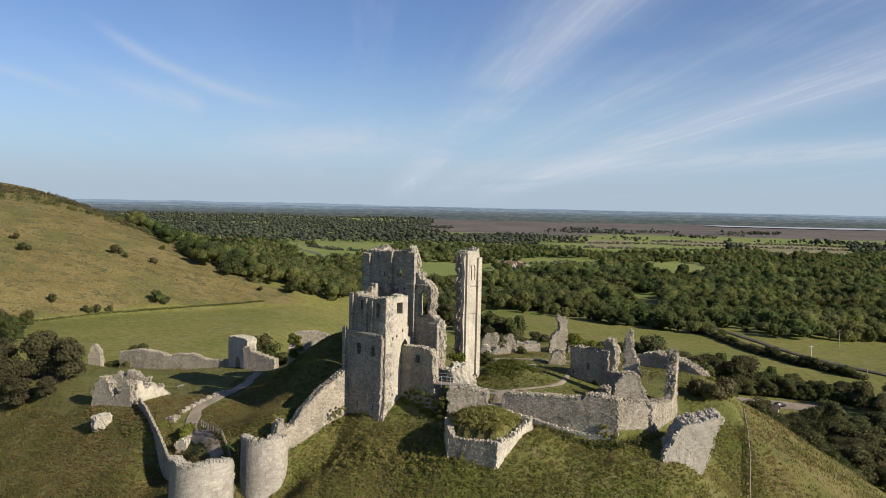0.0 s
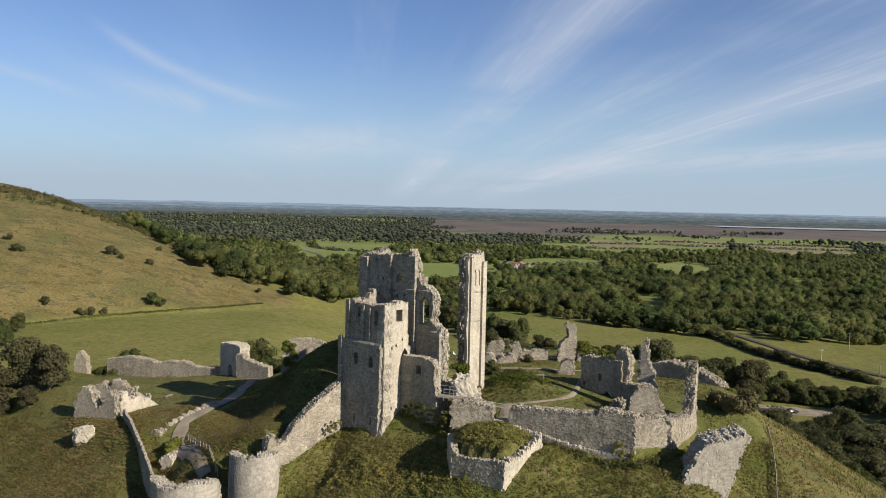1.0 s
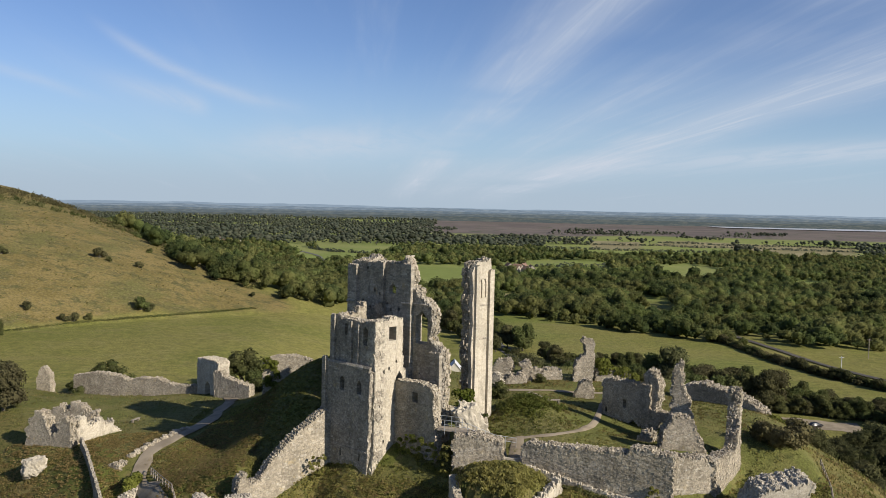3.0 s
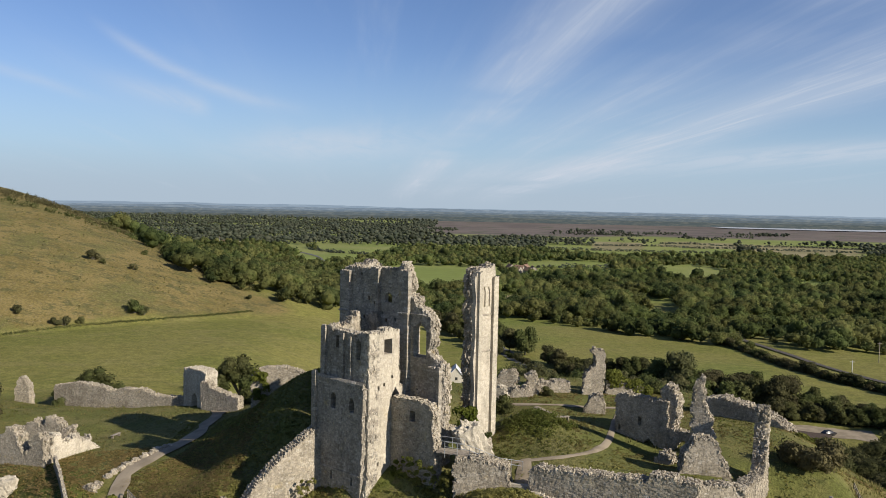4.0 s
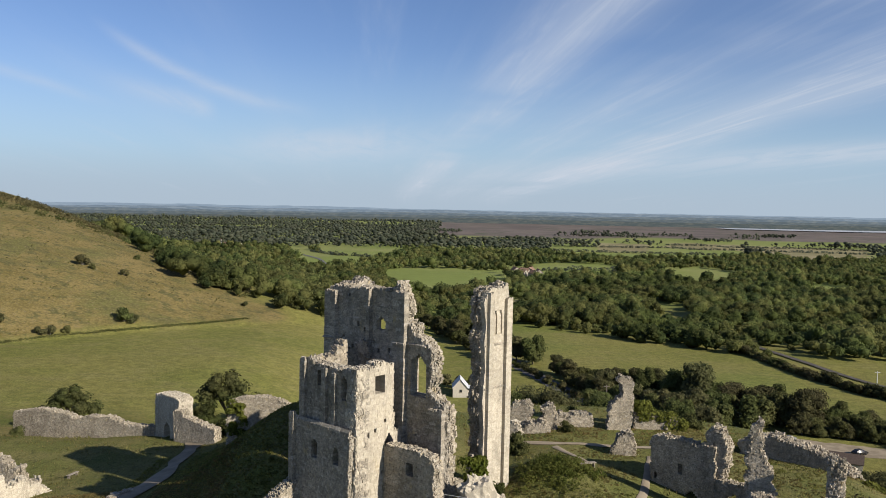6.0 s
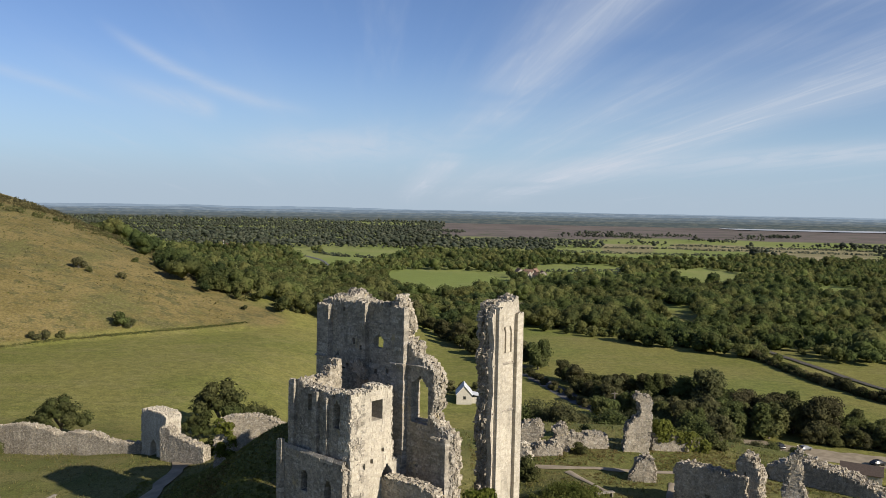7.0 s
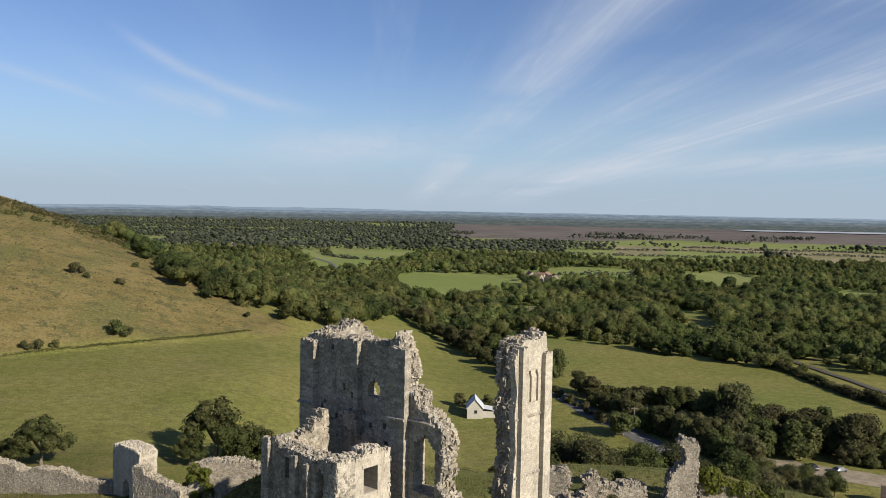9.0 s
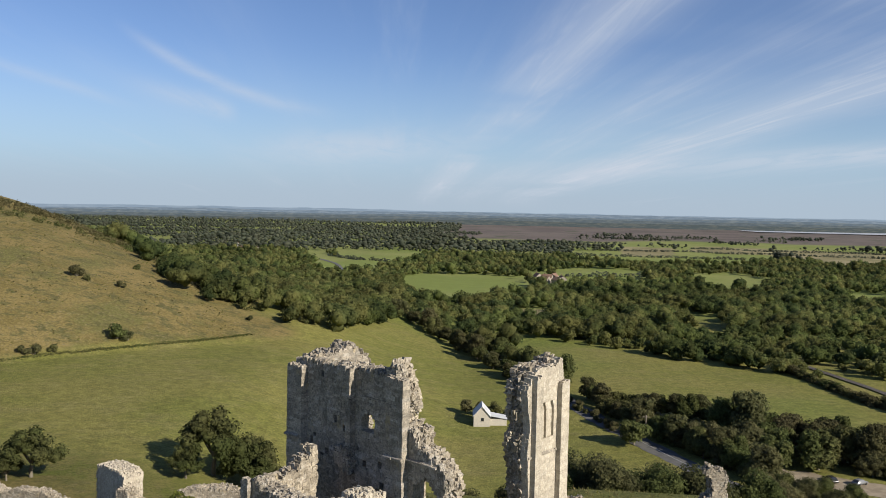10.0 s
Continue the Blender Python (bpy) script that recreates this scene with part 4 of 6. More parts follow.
ruin("retaining_wall", "low rubble block beside the ward entrance", "castle wall", (9.0, -4.3), (14.4, -5.2), [(0, -4), (0, 4.4), (2.5, 4.6), (5.2, 4.0), (5.4, 3), (5.5, -4)], 2.2, 95, ragged=0.16, course=0.25, length=0.36)
footing = empty("wall_footing", (23, -9.6, 1), "pale projecting footing along the curtain wall", "castle wall")
masonry(footing, straight((17.0, -6.75), (30.3, -13.15)), [(0, -4), (0, 2.0), (3, 1.6), (6, 1.0), (9, 0.6), (14.7, 0.35), (14.7, -4)], 0.5, PALE, seed=156, ragged=0.05, loose=10)
bastion = empty("bastion", (14, -10, -2), "low angular stone bastion filled with grassy earth", "castle wall")
masonry(bastion, straight((9.0, -11.0), (15.2, -14.8)), [(0, -7), (0, 0.4), (1, -0.3), (4, -0.2), (6.85, 0.1), (6.85, -7)], 1.0, RUBBLE, seed=96, course=0.25, length=0.36)
masonry(bastion, straight((15.0, -14.8), (19.8, -10.6)), [(0, -7), (0, 0.1), (2, 0.3), (4.4, 1.2), (6.4, 2.2), (6.4, -7)], 0.8, PALE, seed=97, course=0.25, length=0.36)
masonry(bastion, straight((8.6, -7.0), (9.0, -11.0)), [(0, -7), (0, 1.0), (4.0, 0.5), (4.0, -7)], 0.8, PALE, seed=98, course=0.25, length=0.36)
ruin("fallen_tower", "tilted rubble tower block slipped down the slope", "castle tower", (35.7, -17.3), (40.6, -17.8),
     [(-1.0, -6), (-0.8, 0.0), (0.0, 2.0), (0.5, 3.4), (1.6, 3.9), (3.2, 4.2), (4.4, 4.7), (4.9, 4.4), (4.6, 2), (4.4, -2), (3.6, -6)], 4.2, 99, PALE, lean=0.10, tilt=0.26, z0=-0.5, ragged=0.18, loose=90)

for seed, (c, r, top, label) in enumerate((((-22.0, -13.5), 3.9, -3.2, "leaning round gatehouse tower with a hollow top"), ((-16.4, -3.2), 3.2, -3.3, "tall round-fronted mural tower with a jagged top"))):
    tower = empty("gate_tower", (*c, -14), label, "castle tower")
    masonry(tower, round_wall(c, r, 165, 0.03, -10), [(0, -17), (0, top), (r * 0.8, top + 0.7), (r * 1.7, top + 0.3), (r * 2.4, top + 0.9), (r * 3.3, top + 0.4), (r * 3.5, top - 1), (r * 3.5, -17)],
            1.1, DRUM, seed=110 + seed, loose=60, ragged=0.1, course=0.28, length=0.42, face=0.012)
    masonry(tower, straight((c[0] + r * 0.9, c[1] + 2.6), (c[0] - r * 0.9, c[1] + 2.6)), [(0, -17), (0, top - 1.2), (r, top - 2), (r * 1.8, top - 0.6), (r * 1.8, -17)], 1.0, RUBBLE, seed=112 + seed)

ruin("hall_ruin", "square grey ruined hall wall with window openings", "ruined wall", (28.2, 11.9), (33.3, 7.4),
     [(0.1, -1), (0, 3), (0.15, 7.6), (1.4, 7.9), (3.4, 7.8), (5.0, 7.7), (6.7, 7.9), (6.7, -1)], 1.2, 121, holes=[[(3.0, 4.4), (3.45, 4.4), (3.45, 5.4), (3.0, 5.4)], [(0.5, 3.4), (0.8, 3.4), (0.8, 4.2), (0.5, 4.2)], [(3.6, -1), (5.3, -1), (5.3, 2.4), (4.45, 3.2), (3.6, 2.4)]], loose=80)
ruin("hall_ruin", "broken hall gable with a pointed window frame", "ruined wall", (32.2, 8.6), (34.4, 7.0),
     [(0.3, 3), (0.2, 7.4), (0.5, 9.0), (1.0, 9.7), (1.7, 9.5), (2.3, 8.4), (2.5, 6.6), (2.2, 5.2), (1.9, 4.2), (1.4, 3)], 1.7, 122, holes=[[(0.95, 5.2), (1.5, 5.2), (1.5, 7.6), (1.22, 8.3), (0.95, 7.6)]], ragged=0.15)
ruin("hall_ruin", "slender jagged wall pier standing in the ward", "ruined wall", (34.3, 2.8), (36.2, 2.0),
     [(-0.2, -1), (0, 5), (0.2, 7.4), (0.3, 9.6), (0.5, 11.4), (0.9, 12.1), (1.2, 10.8), (1.3, 9.6), (1.8, 8.2), (2.2, 7.4), (2.3, 4), (2.3, -1)], 1.1, 123, ragged=0.18)
ruin("hall_ruin", "stepped pale rubble wall stump", "ruined wall", (31.8, -2.6), (37.2, -3.4),
     [(0, -1), (0, 3.4), (0.3, 5.0), (0.8, 5.9), (1.4, 6.7), (2.8, 6.7), (3.4, 6.2), (3.9, 5.0), (4.6, 3.4), (5.2, 2.2), (5.5, -1)], 1.8, 124, ragged=0.16)
ruin("hall_ruin", "low ruined wall pierced by a round arch", "ruined wall", (33.2, 7.6), (36.6, 4.6),
     [(0, -1), (0, 4.9), (1.5, 4.7), (3.2, 4.9), (4.3, 4.4), (4.3, -1)], 1.0, 128, holes=[[(0.9, 0.4), (3.1, 0.4), (3.1, 2.8), (2.6, 3.5), (2.0, 3.75), (1.4, 3.5), (0.9, 2.8)]], ragged=0.12)
ruin("hall_ruin", "grey side wall of the ruined hall", "ruined wall", (30.4, 15.2), (29.0, 11.8), [(0, -1), (0, 5.2), (1.2, 6.0), (2.4, 7.2), (3.6, 7.6), (3.6, -1)], 1.0, 129, ragged=0.15)
ruin("hall_ruin", "shapeless lump of rubble before the hall", "ruined wall", (30.6, 3.0), (32.6, 1.6), [(0, -1), (0, 2.2), (0.6, 3.4), (1.4, 3.6), (2.0, 2.4), (2.4, -1)], 1.6, 139, ragged=0.25)
ruin("tower_stump", "narrow ruined turret stump with a stepped top", "castle tower", (27.2, 28), (30.4, 28),
     [(0.1, -1), (0, 3), (0.1, 5.0), (0.2, 6.8), (0.9, 7.0), (1.0, 7.4), (1.7, 7.8), (1.5, 9.2), (1.0, 9.8), (1.7, 10.1), (2.9, 9.9), (2.9, 6), (2.8, 2), (2.8, -1)], 1.3, 125, ragged=0.12)
ruin("tower_stump", "low masonry stub before the turret", "ruined wall", (26.1, 19.4), (28.6, 19.0), [(-0.2, -1), (0, 3.6), (0.2, 4.6), (0.8, 5.6), (1.7, 5.9), (2.1, 5.0), (2.6, 3.2), (2.8, -1)], 1.4, 126, ragged=0.18)
ruin("tower_stump", "low rubble wall under ivy beside the turret", "ruined wall", (30.6, 29.4), (36.6, 29.0), [(0, -1), (0, 5.2), (1.5, 5.6), (3, 5.0), (5, 4.4), (6, 3.4), (6, -1)], 1.5, 140, ragged=0.2)
ruin("outer_wall", "long tumbled wall leaning over the far slope", "castle wall", (40.8, 21.6), (50.8, 13.4),
     [(0, -4), (0, 4.4), (1.5, 5.2), (3.5, 5.6), (5.5, 5.2), (7.5, 5.0), (9.6, 4.3), (11.2, 3.4), (12.9, 2.0), (12.9, -4)], 2.4, 127, lean=0.03, ragged=0.22, loose=80)
ruin("gate_ruin", "square stone gate ruin with an arched doorway", "castle gate", (-35.0, 48.6), (-30.4, 45.2),
     [(0, -8), (0, 1.7), (2, 2.0), (4.6, 2.1), (5.7, 1.6), (5.7, -8)], 2.4, 131, PALE, holes=[[(2.2, -7), (3.6, -7), (3.6, -2.6), (2.9, -1.8), (2.2, -2.6)]])
ruin("gate_ruin", "lower grey wall beside the gate ruin", "castle wall", (-31.0, 44.8), (-24.2, 41.6), [(0, -8), (0, 0.4), (1.4, 0.5), (2, -0.4), (5, -1.0), (7.5, -1.4), (7.5, -8)], 1.4, 132)
ruin("bailey_wall", "low broken bailey wall along the lawn", "castle wall", (-60, 56), (-35, 48.5), [(0, -9), (0, -3.4), (5, -2.4), (9, -2.6), (12, -3.3), (14, -2.7), (18, -2.5), (20, -3.2), (23, -3.4), (26.1, -3.0), (26.1, -9)], 1.4, 133, course=0.28, length=0.5)


def boulder(at, size, seed, label="fallen block of masonry rubble", turn=0.0, tip=(0, 0), material=None):
    rng = random.Random(seed)
    bm = bmesh.new()
    bmesh.ops.create_icosphere(bm, subdivisions=4, radius=1)
    cuts = [(Vector((rng.gauss(0, 1), rng.gauss(0, 1), rng.gauss(0, 1))).normalized(), rng.uniform(0.8, 1.0)) for _ in range(7)]
    for v in bm.verts:
        big = max(abs(v.co.x), abs(v.co.y), abs(v.co.z))
        v.co = v.co / big ** 0.8 * 0.86
        for nrm, d in cuts:
            over = v.co.dot(nrm) - d
            if over > 0:
                v.co -= nrm * over
        cell = noise.voronoi(v.co * 4.5 + Vector((seed, seed, 0)))[0]
        v.co += v.co.normalized() * (0.16 * noise.noise(v.co * 2.2 + Vector((seed, 0, 0))) + 0.24 * (cell[1] - cell[0] - 0.25) + 0.05 * noise.noise(v.co * 11))
        v.co = Vector((v.co.x * size[0], v.co.y * size[1], v.co.z * size[2]))
    ob = part("masonry_block", bm, material or RUBBLE, None)
    ob.matrix_world = pose(*at, tip[0], tip[1], turn)
    return tagged(ob, label, "rubble", "fallen masonry blocks")


ruin("bailey_ruin", "jumbled rubble remains of a bailey tower", "ruined wall", (-43.3, 20.1), (-39.3, 26.3), [(0, -10), (0, -3.4), (0.8, -1.8), (1.6, -1.6), (2.2, -3.2), (3.0, -2.6), (4.2, -2.4), (5.0, -3.4), (6.0, -3.0), (6.8, -4.4), (7.3, -5.4), (7.3, -10)], 1.6, 134, PALE, ragged=0.3, loose=80)
ruin("bailey_ruin", "broken pale tower corner with a hollow middle", "ruined wall", (-51.2, 22.5), (-43.5, 19.5), [(0, -10), (0, -3.6), (1.0, -2.0), (2.0, -1.0), (3.0, -0.9), (3.6, -2.8), (4.6, -4.2), (5.6, -3.6), (6.2, -1.8), (7.4, -1.2), (8.2, -3.2), (8.2, -10)], 1.4, 135, RUBBLE, ragged=0.35, loose=80)
ruin("bailey_ruin", "broken back wall of the bailey tower", "ruined wall", (-50.3, 27.5), (-43.1, 25.9), [(0, -10), (0, -2.6), (1.6, -1.4), (2.6, -2.4), (3.8, -1.0), (5.2, -1.2), (6.0, -2.6), (7.3, -2.0), (7.3, -10)], 1.6, 138, RUBBLE, ragged=0.3, loose=60)
boulder((-47.2, 16.8, gz(-47.2, 16.8) + 0.9), (1.8, 1.3, 1.7), 41, "fallen block of pale masonry on the bank", 25, material=PALE)
ruin("wall_stub", "isolated stone wall stub above the far bailey", "ruined wall", (-65.4, 53), (-62.6, 52.6), [(0.2, -12), (0, -4.2), (0.5, -2.2), (1.2, -1.2), (2.0, -2.0), (2.6, -2.6), (2.8, -5), (2.8, -12)], 1.4, 136)
ruin("mound_wall", "ivy-edged wall remnant on the crest of the mound", "castle wall", (-19.2, 30), (-11.2, 30.6), [(0, -2), (0, 5.4), (2, 6.0), (5, 6.0), (7.0, 5.4), (8.0, 4.6), (8.0, -2)], 1.5, 137, ragged=0.2)


boulder((10.9, 0.6, 4.6), (1.7, 1.3, 2.9), 1, "great pale slab of fallen masonry leaning by the keep", 20, (10, -28), PALE)
boulder((8.6, 2.6, 5.2), (0.9, 0.8, 0.9), 2), boulder((12.2, 2.0, 3.8), (1.0, 0.9, 1.1), 3)
ruin("masonry_block", "squared block of fallen masonry tipped on its side", "rubble", (15.2, 28.6), (18.0, 28.0), [(0.3, 1), (0.2, 4.2), (-0.1, 5.4), (0.6, 6.5), (2.0, 6.7), (2.7, 6.2), (2.6, 4.6), (2.0, 3.6), (2.0, 1)], 1.8, 151, tilt=0.1, z0=4, ragged=0.2)
ruin("masonry_block", "upright jagged fragment of fallen masonry", "rubble", (19.0, 27.6), (20.7, 27.3), [(0, 1), (0.1, 4.4), (0.3, 6.2), (0.8, 6.8), (1.4, 6.4), (1.6, 5.0), (1.7, 1)], 1.5, 152, tilt=0.06, z0=3, ragged=0.22)
ruin("masonry_block", "low heap of shattered masonry", "rubble", (16.6, 26.4), (20.2, 25.6), [(0, 1), (0, 3.6), (0.6, 4.6), (1.4, 4.3), (2.2, 5.0), (3.0, 4.2), (3.6, 3.2), (3.7, 1)], 1.8, 153, lean=0.3, z0=2, ragged=0.3)
ruin("masonry_block", "long slumped block of fallen masonry", "rubble", (21.0, 28.8), (25.6, 28.6), [(0, 1), (-0.1, 4.2), (0.5, 5.1), (1.8, 4.8), (2.3, 5.2), (3.6, 5.2), (4.4, 4.8), (4.7, 3.6), (4.6, 1)], 1.7, 154, lean=0.15, z0=2, ragged=0.22)
ruin("masonry_block", "pale fallen stone beside the wall fragment", "rubble", (14.6, 24.2), (16.2, 23.6), [(0, 1), (0, 4.6), (0.6, 5.6), (1.3, 5.3), (1.7, 4.0), (1.7, 1)], 1.2, 155, PALE, ragged=0.2)

# ---- trees and scrub ----
ico = bmesh.new()
bmesh.ops.create_icosphere(ico, subdivisions=1, radius=1)
ICO_V, ICO_F = np.array([v.co[:] for v in ico.verts]), np.array([[v.index for v in f.verts] for f in ico.faces])
ico.free()

def lumps(rs, count, radius, height, low=0.35, spread=0.62, r0=0.34, r1=0.52):
    """Centres and sizes of the leaf masses of a crown."""
    out = []
    for i in range(count):
        a, r = rs.uniform(0, 2 * np.pi), radius * spread * np.sqrt(rs.uniform(0, 1))
        top = 1 - 0.55 * (r / radius) ** 2
        z = height * (low + (top - low) * rs.uniform(0.15, 0.82))
        out.append((r * np.cos(a), r * np.sin(a), z, radius * rs.uniform(r0, r1)))
    return out


def leaf_cloud(rs, masses, per, size):
    """Many small leaf sprays on the skin of the leaf masses."""
    vs = []
    for x, y, z, r in masses:
        d = rs.normal(size=(per, 3))
        d /= np.linalg.norm(d, axis=1)[:, None]
        d[:, 2] = np.where(d[:, 2] < -0.5, -d[:, 2], d[:, 2])
        c = np.array([x, y, z]) + d * r * rs.uniform(0.72, 1.16, (per, 1)) * [1, 1, 0.85]
        nrm = d + rs.normal(size=(per, 3)) * 0.42
        nrm /= np.linalg.norm(nrm, axis=1)[:, None]
        t = np.cross(nrm, rs.normal(size=(per, 3)))
        t /= np.linalg.norm(t, axis=1)[:, None]
        b = np.cross(nrm, t)
        s = size * rs.uniform(0.6, 1.4, (per, 1))
        vs.append(np.stack([c - t * s - b * s * 0.5, c + t * s * 0.9 - b * s * 0.6, c + b * s * 1.1 + t * s * 0.2], 1))
    v = np.concatenate(vs).reshape(-1, 3)
    return v, np.arange(len(v)).reshape(-1, 3)


def tree(name, seed, height, radius, material, label, category="tree", trunk=True, per=150, masses=17, size=0.40, group="valley trees", low=0.12, spread=0.62, r0=0.34, r1=0.52):
    rs = np.random.RandomState(seed)
    thing = empty(name, (0, 0, 0), label, category, group)
    ms = lumps(rs, masses, radius, height, low if trunk else 0.05, spread, r0, r1)
    v, f = leaf_cloud(rs, ms, per, size)
    add_mesh("crown", v, f, material, thing)
    core_v, core_f = [], []
    for i, (x, y, z, r) in enumerate(ms):
        core_v.append(ICO_V * r * 0.74 * (1 + 0.2 * rs.uniform(-1, 1, (len(ICO_V), 1))) * [1, 1, 0.85] + [x, y, z])
        core_f.append(ICO_F + i * len(ICO_V))
    add_mesh("inner_foliage", np.concatenate(core_v), np.concatenate(core_f), material, thing, smooth=True)
    bm = bmesh.new()
    limbs = [((0, 0, -1.0), (0, 0, height * 0.55), radius * 0.075, radius * 0.04)] if trunk else []
    limbs += [((0, 0, height * (0.28 if trunk else 0.0)), (x, y, z), radius * 0.035, 0.03) for x, y, z, r in ms[:10]]
    for p, q, r0, r1 in limbs:
        p, q = Vector(p), Vector(q)
        axis = (q - p).normalized()
        side = axis.orthogonal().normalized()
        other = axis.cross(side)
        rings = []
        for k in range(4):
            c = p.lerp(q, k / 3) + (side * rs.uniform(-0.1, 0.1) + other * rs.uniform(-0.1, 0.1)) * (0 if k in (0, 3) else radius * 0.3)
            r = r0 + (r1 - r0) * k / 3
            rings.append([bm.verts.new(c + (side * math.cos(w) + other * math.sin(w)) * r) for w in (i * math.pi / 3 for i in range(6))])
        for k in range(3):
            for i in range(6):
                bm.faces.new((rings[k][i], rings[k][(i + 1) % 6], rings[k + 1][(i + 1) % 6], rings[k + 1][i]))
    part("trunk" if trunk else "stem", bm, BARK, thing, smooth=True)
    return thing


TREES = [tree("tree", 201, 11, 5.2, LEAF, "broad green deciduous tree in a hedgerow"), tree("tree", 202, 13, 5.6, LEAF_DARK, "tall dark green deciduous tree"),
         tree("tree", 203, 9, 4.6, LEAF, "rounded green field tree"), tree("tree", 204, 10, 4.2, LEAF_DARK, "dense dark hedgerow tree")]
BUSHES = [tree("bush", 211, 3.4, 2.6, LEAF_DARK, "dark thorn bush on the grass slope", "bush", False, 110, 7, 0.22, "bushes"),
          tree("bush", 212, 2.6, 2.4, LEAF, "leafy green bush by the ruins", "bush", False, 110, 7, 0.20, "bushes"),
          tree("bush", 213, 2.4, 2.8, SCRUB, "dry brownish scrub bush", "bush", False, 110, 7, 0.20, "bushes")]
COPPER = [tree("tree", 221, 9.5, 4.8, COPPER_LEAF, "dark brownish tree on the edge of the castle bank", per=260, size=0.24)]
BROAD = [tree("tree", 231, 12, 5.4, LEAF_DARK, "broad dark green tree below the castle", per=400, masses=19, size=0.20), tree("tree", 232, 10.5, 5.0, LEAF, "leafy green tree below the castle", per=400, masses=19, size=0.20)]
THORN = [tree("tree", 241, 9.5, 5.2, LEAF, "spreading hawthorn with bare pale limbs below its crown", per=120, masses=30, size=0.20, low=0.38, spread=0.85, r0=0.17, r1=0.30),
         tree("tree", 242, 8.0, 4.6, LEAF, "bushy hawthorn beside the bailey wall", per=190, masses=28, size=0.20, low=0.2, spread=0.8, r0=0.18, r1=0.32)]
OLIVE = [TREES[0], COPPER[0], TREES[2]]
# darker kinds for the stand in shade; its gloom is put into the leaf colour
SHADY = [TREES[1], COPPER[0], BROAD[0]]
used = set()


def plant(kinds, k, x, y, scale=1.0, sink=0.15, label=""):
    src = kinds[k % len(kinds)]
    m = pose(x, y, gz(x, y) - sink, 0, 0, (x * 57 + y * 31) % 360)
    if src in used:
        ob = copy_thing(src, m)
        ob.scale = (scale, scale, scale * (0.9 + 0.2 * ((x * 7.3 + y) % 1)))
    else:
        used.add(src)
        ob = src
        ob.matrix_basis = m
        ob.scale = (scale,) * 3
    if label:
        ob["label"] = label
    return ob


trng = random.Random(5)


def belt(kinds, line, spacing, width, s0, s1):
    """Trees or bushes along a line."""
    for (x0, y0), (x1, y1) in zip(line, line[1:]):
        n = max(1, round(math.hypot(x1 - x0, y1 - y0) / spacing))
        for i in range(n):
            f = (i + trng.uniform(0.1, 0.9)) / n
            plant(kinds, trng.randrange(len(kinds)), x0 + (x1 - x0) * f + trng.uniform(-1, 1) * width, y0 + (y1 - y0) * f + trng.uniform(-1, 1) * width, trng.uniform(s0, s1))


belt(TREES, [(-36, 405), (-30, 398), (-10, 366), (8, 322), (22, 280), (33, 250)], 6, 2.5, 0.6, 1.0)
belt(TREES, [(48, 238), (56, 228), (64, 222), (74, 217), (86, 208)], 2.6, 2, 0.5, 0.8)
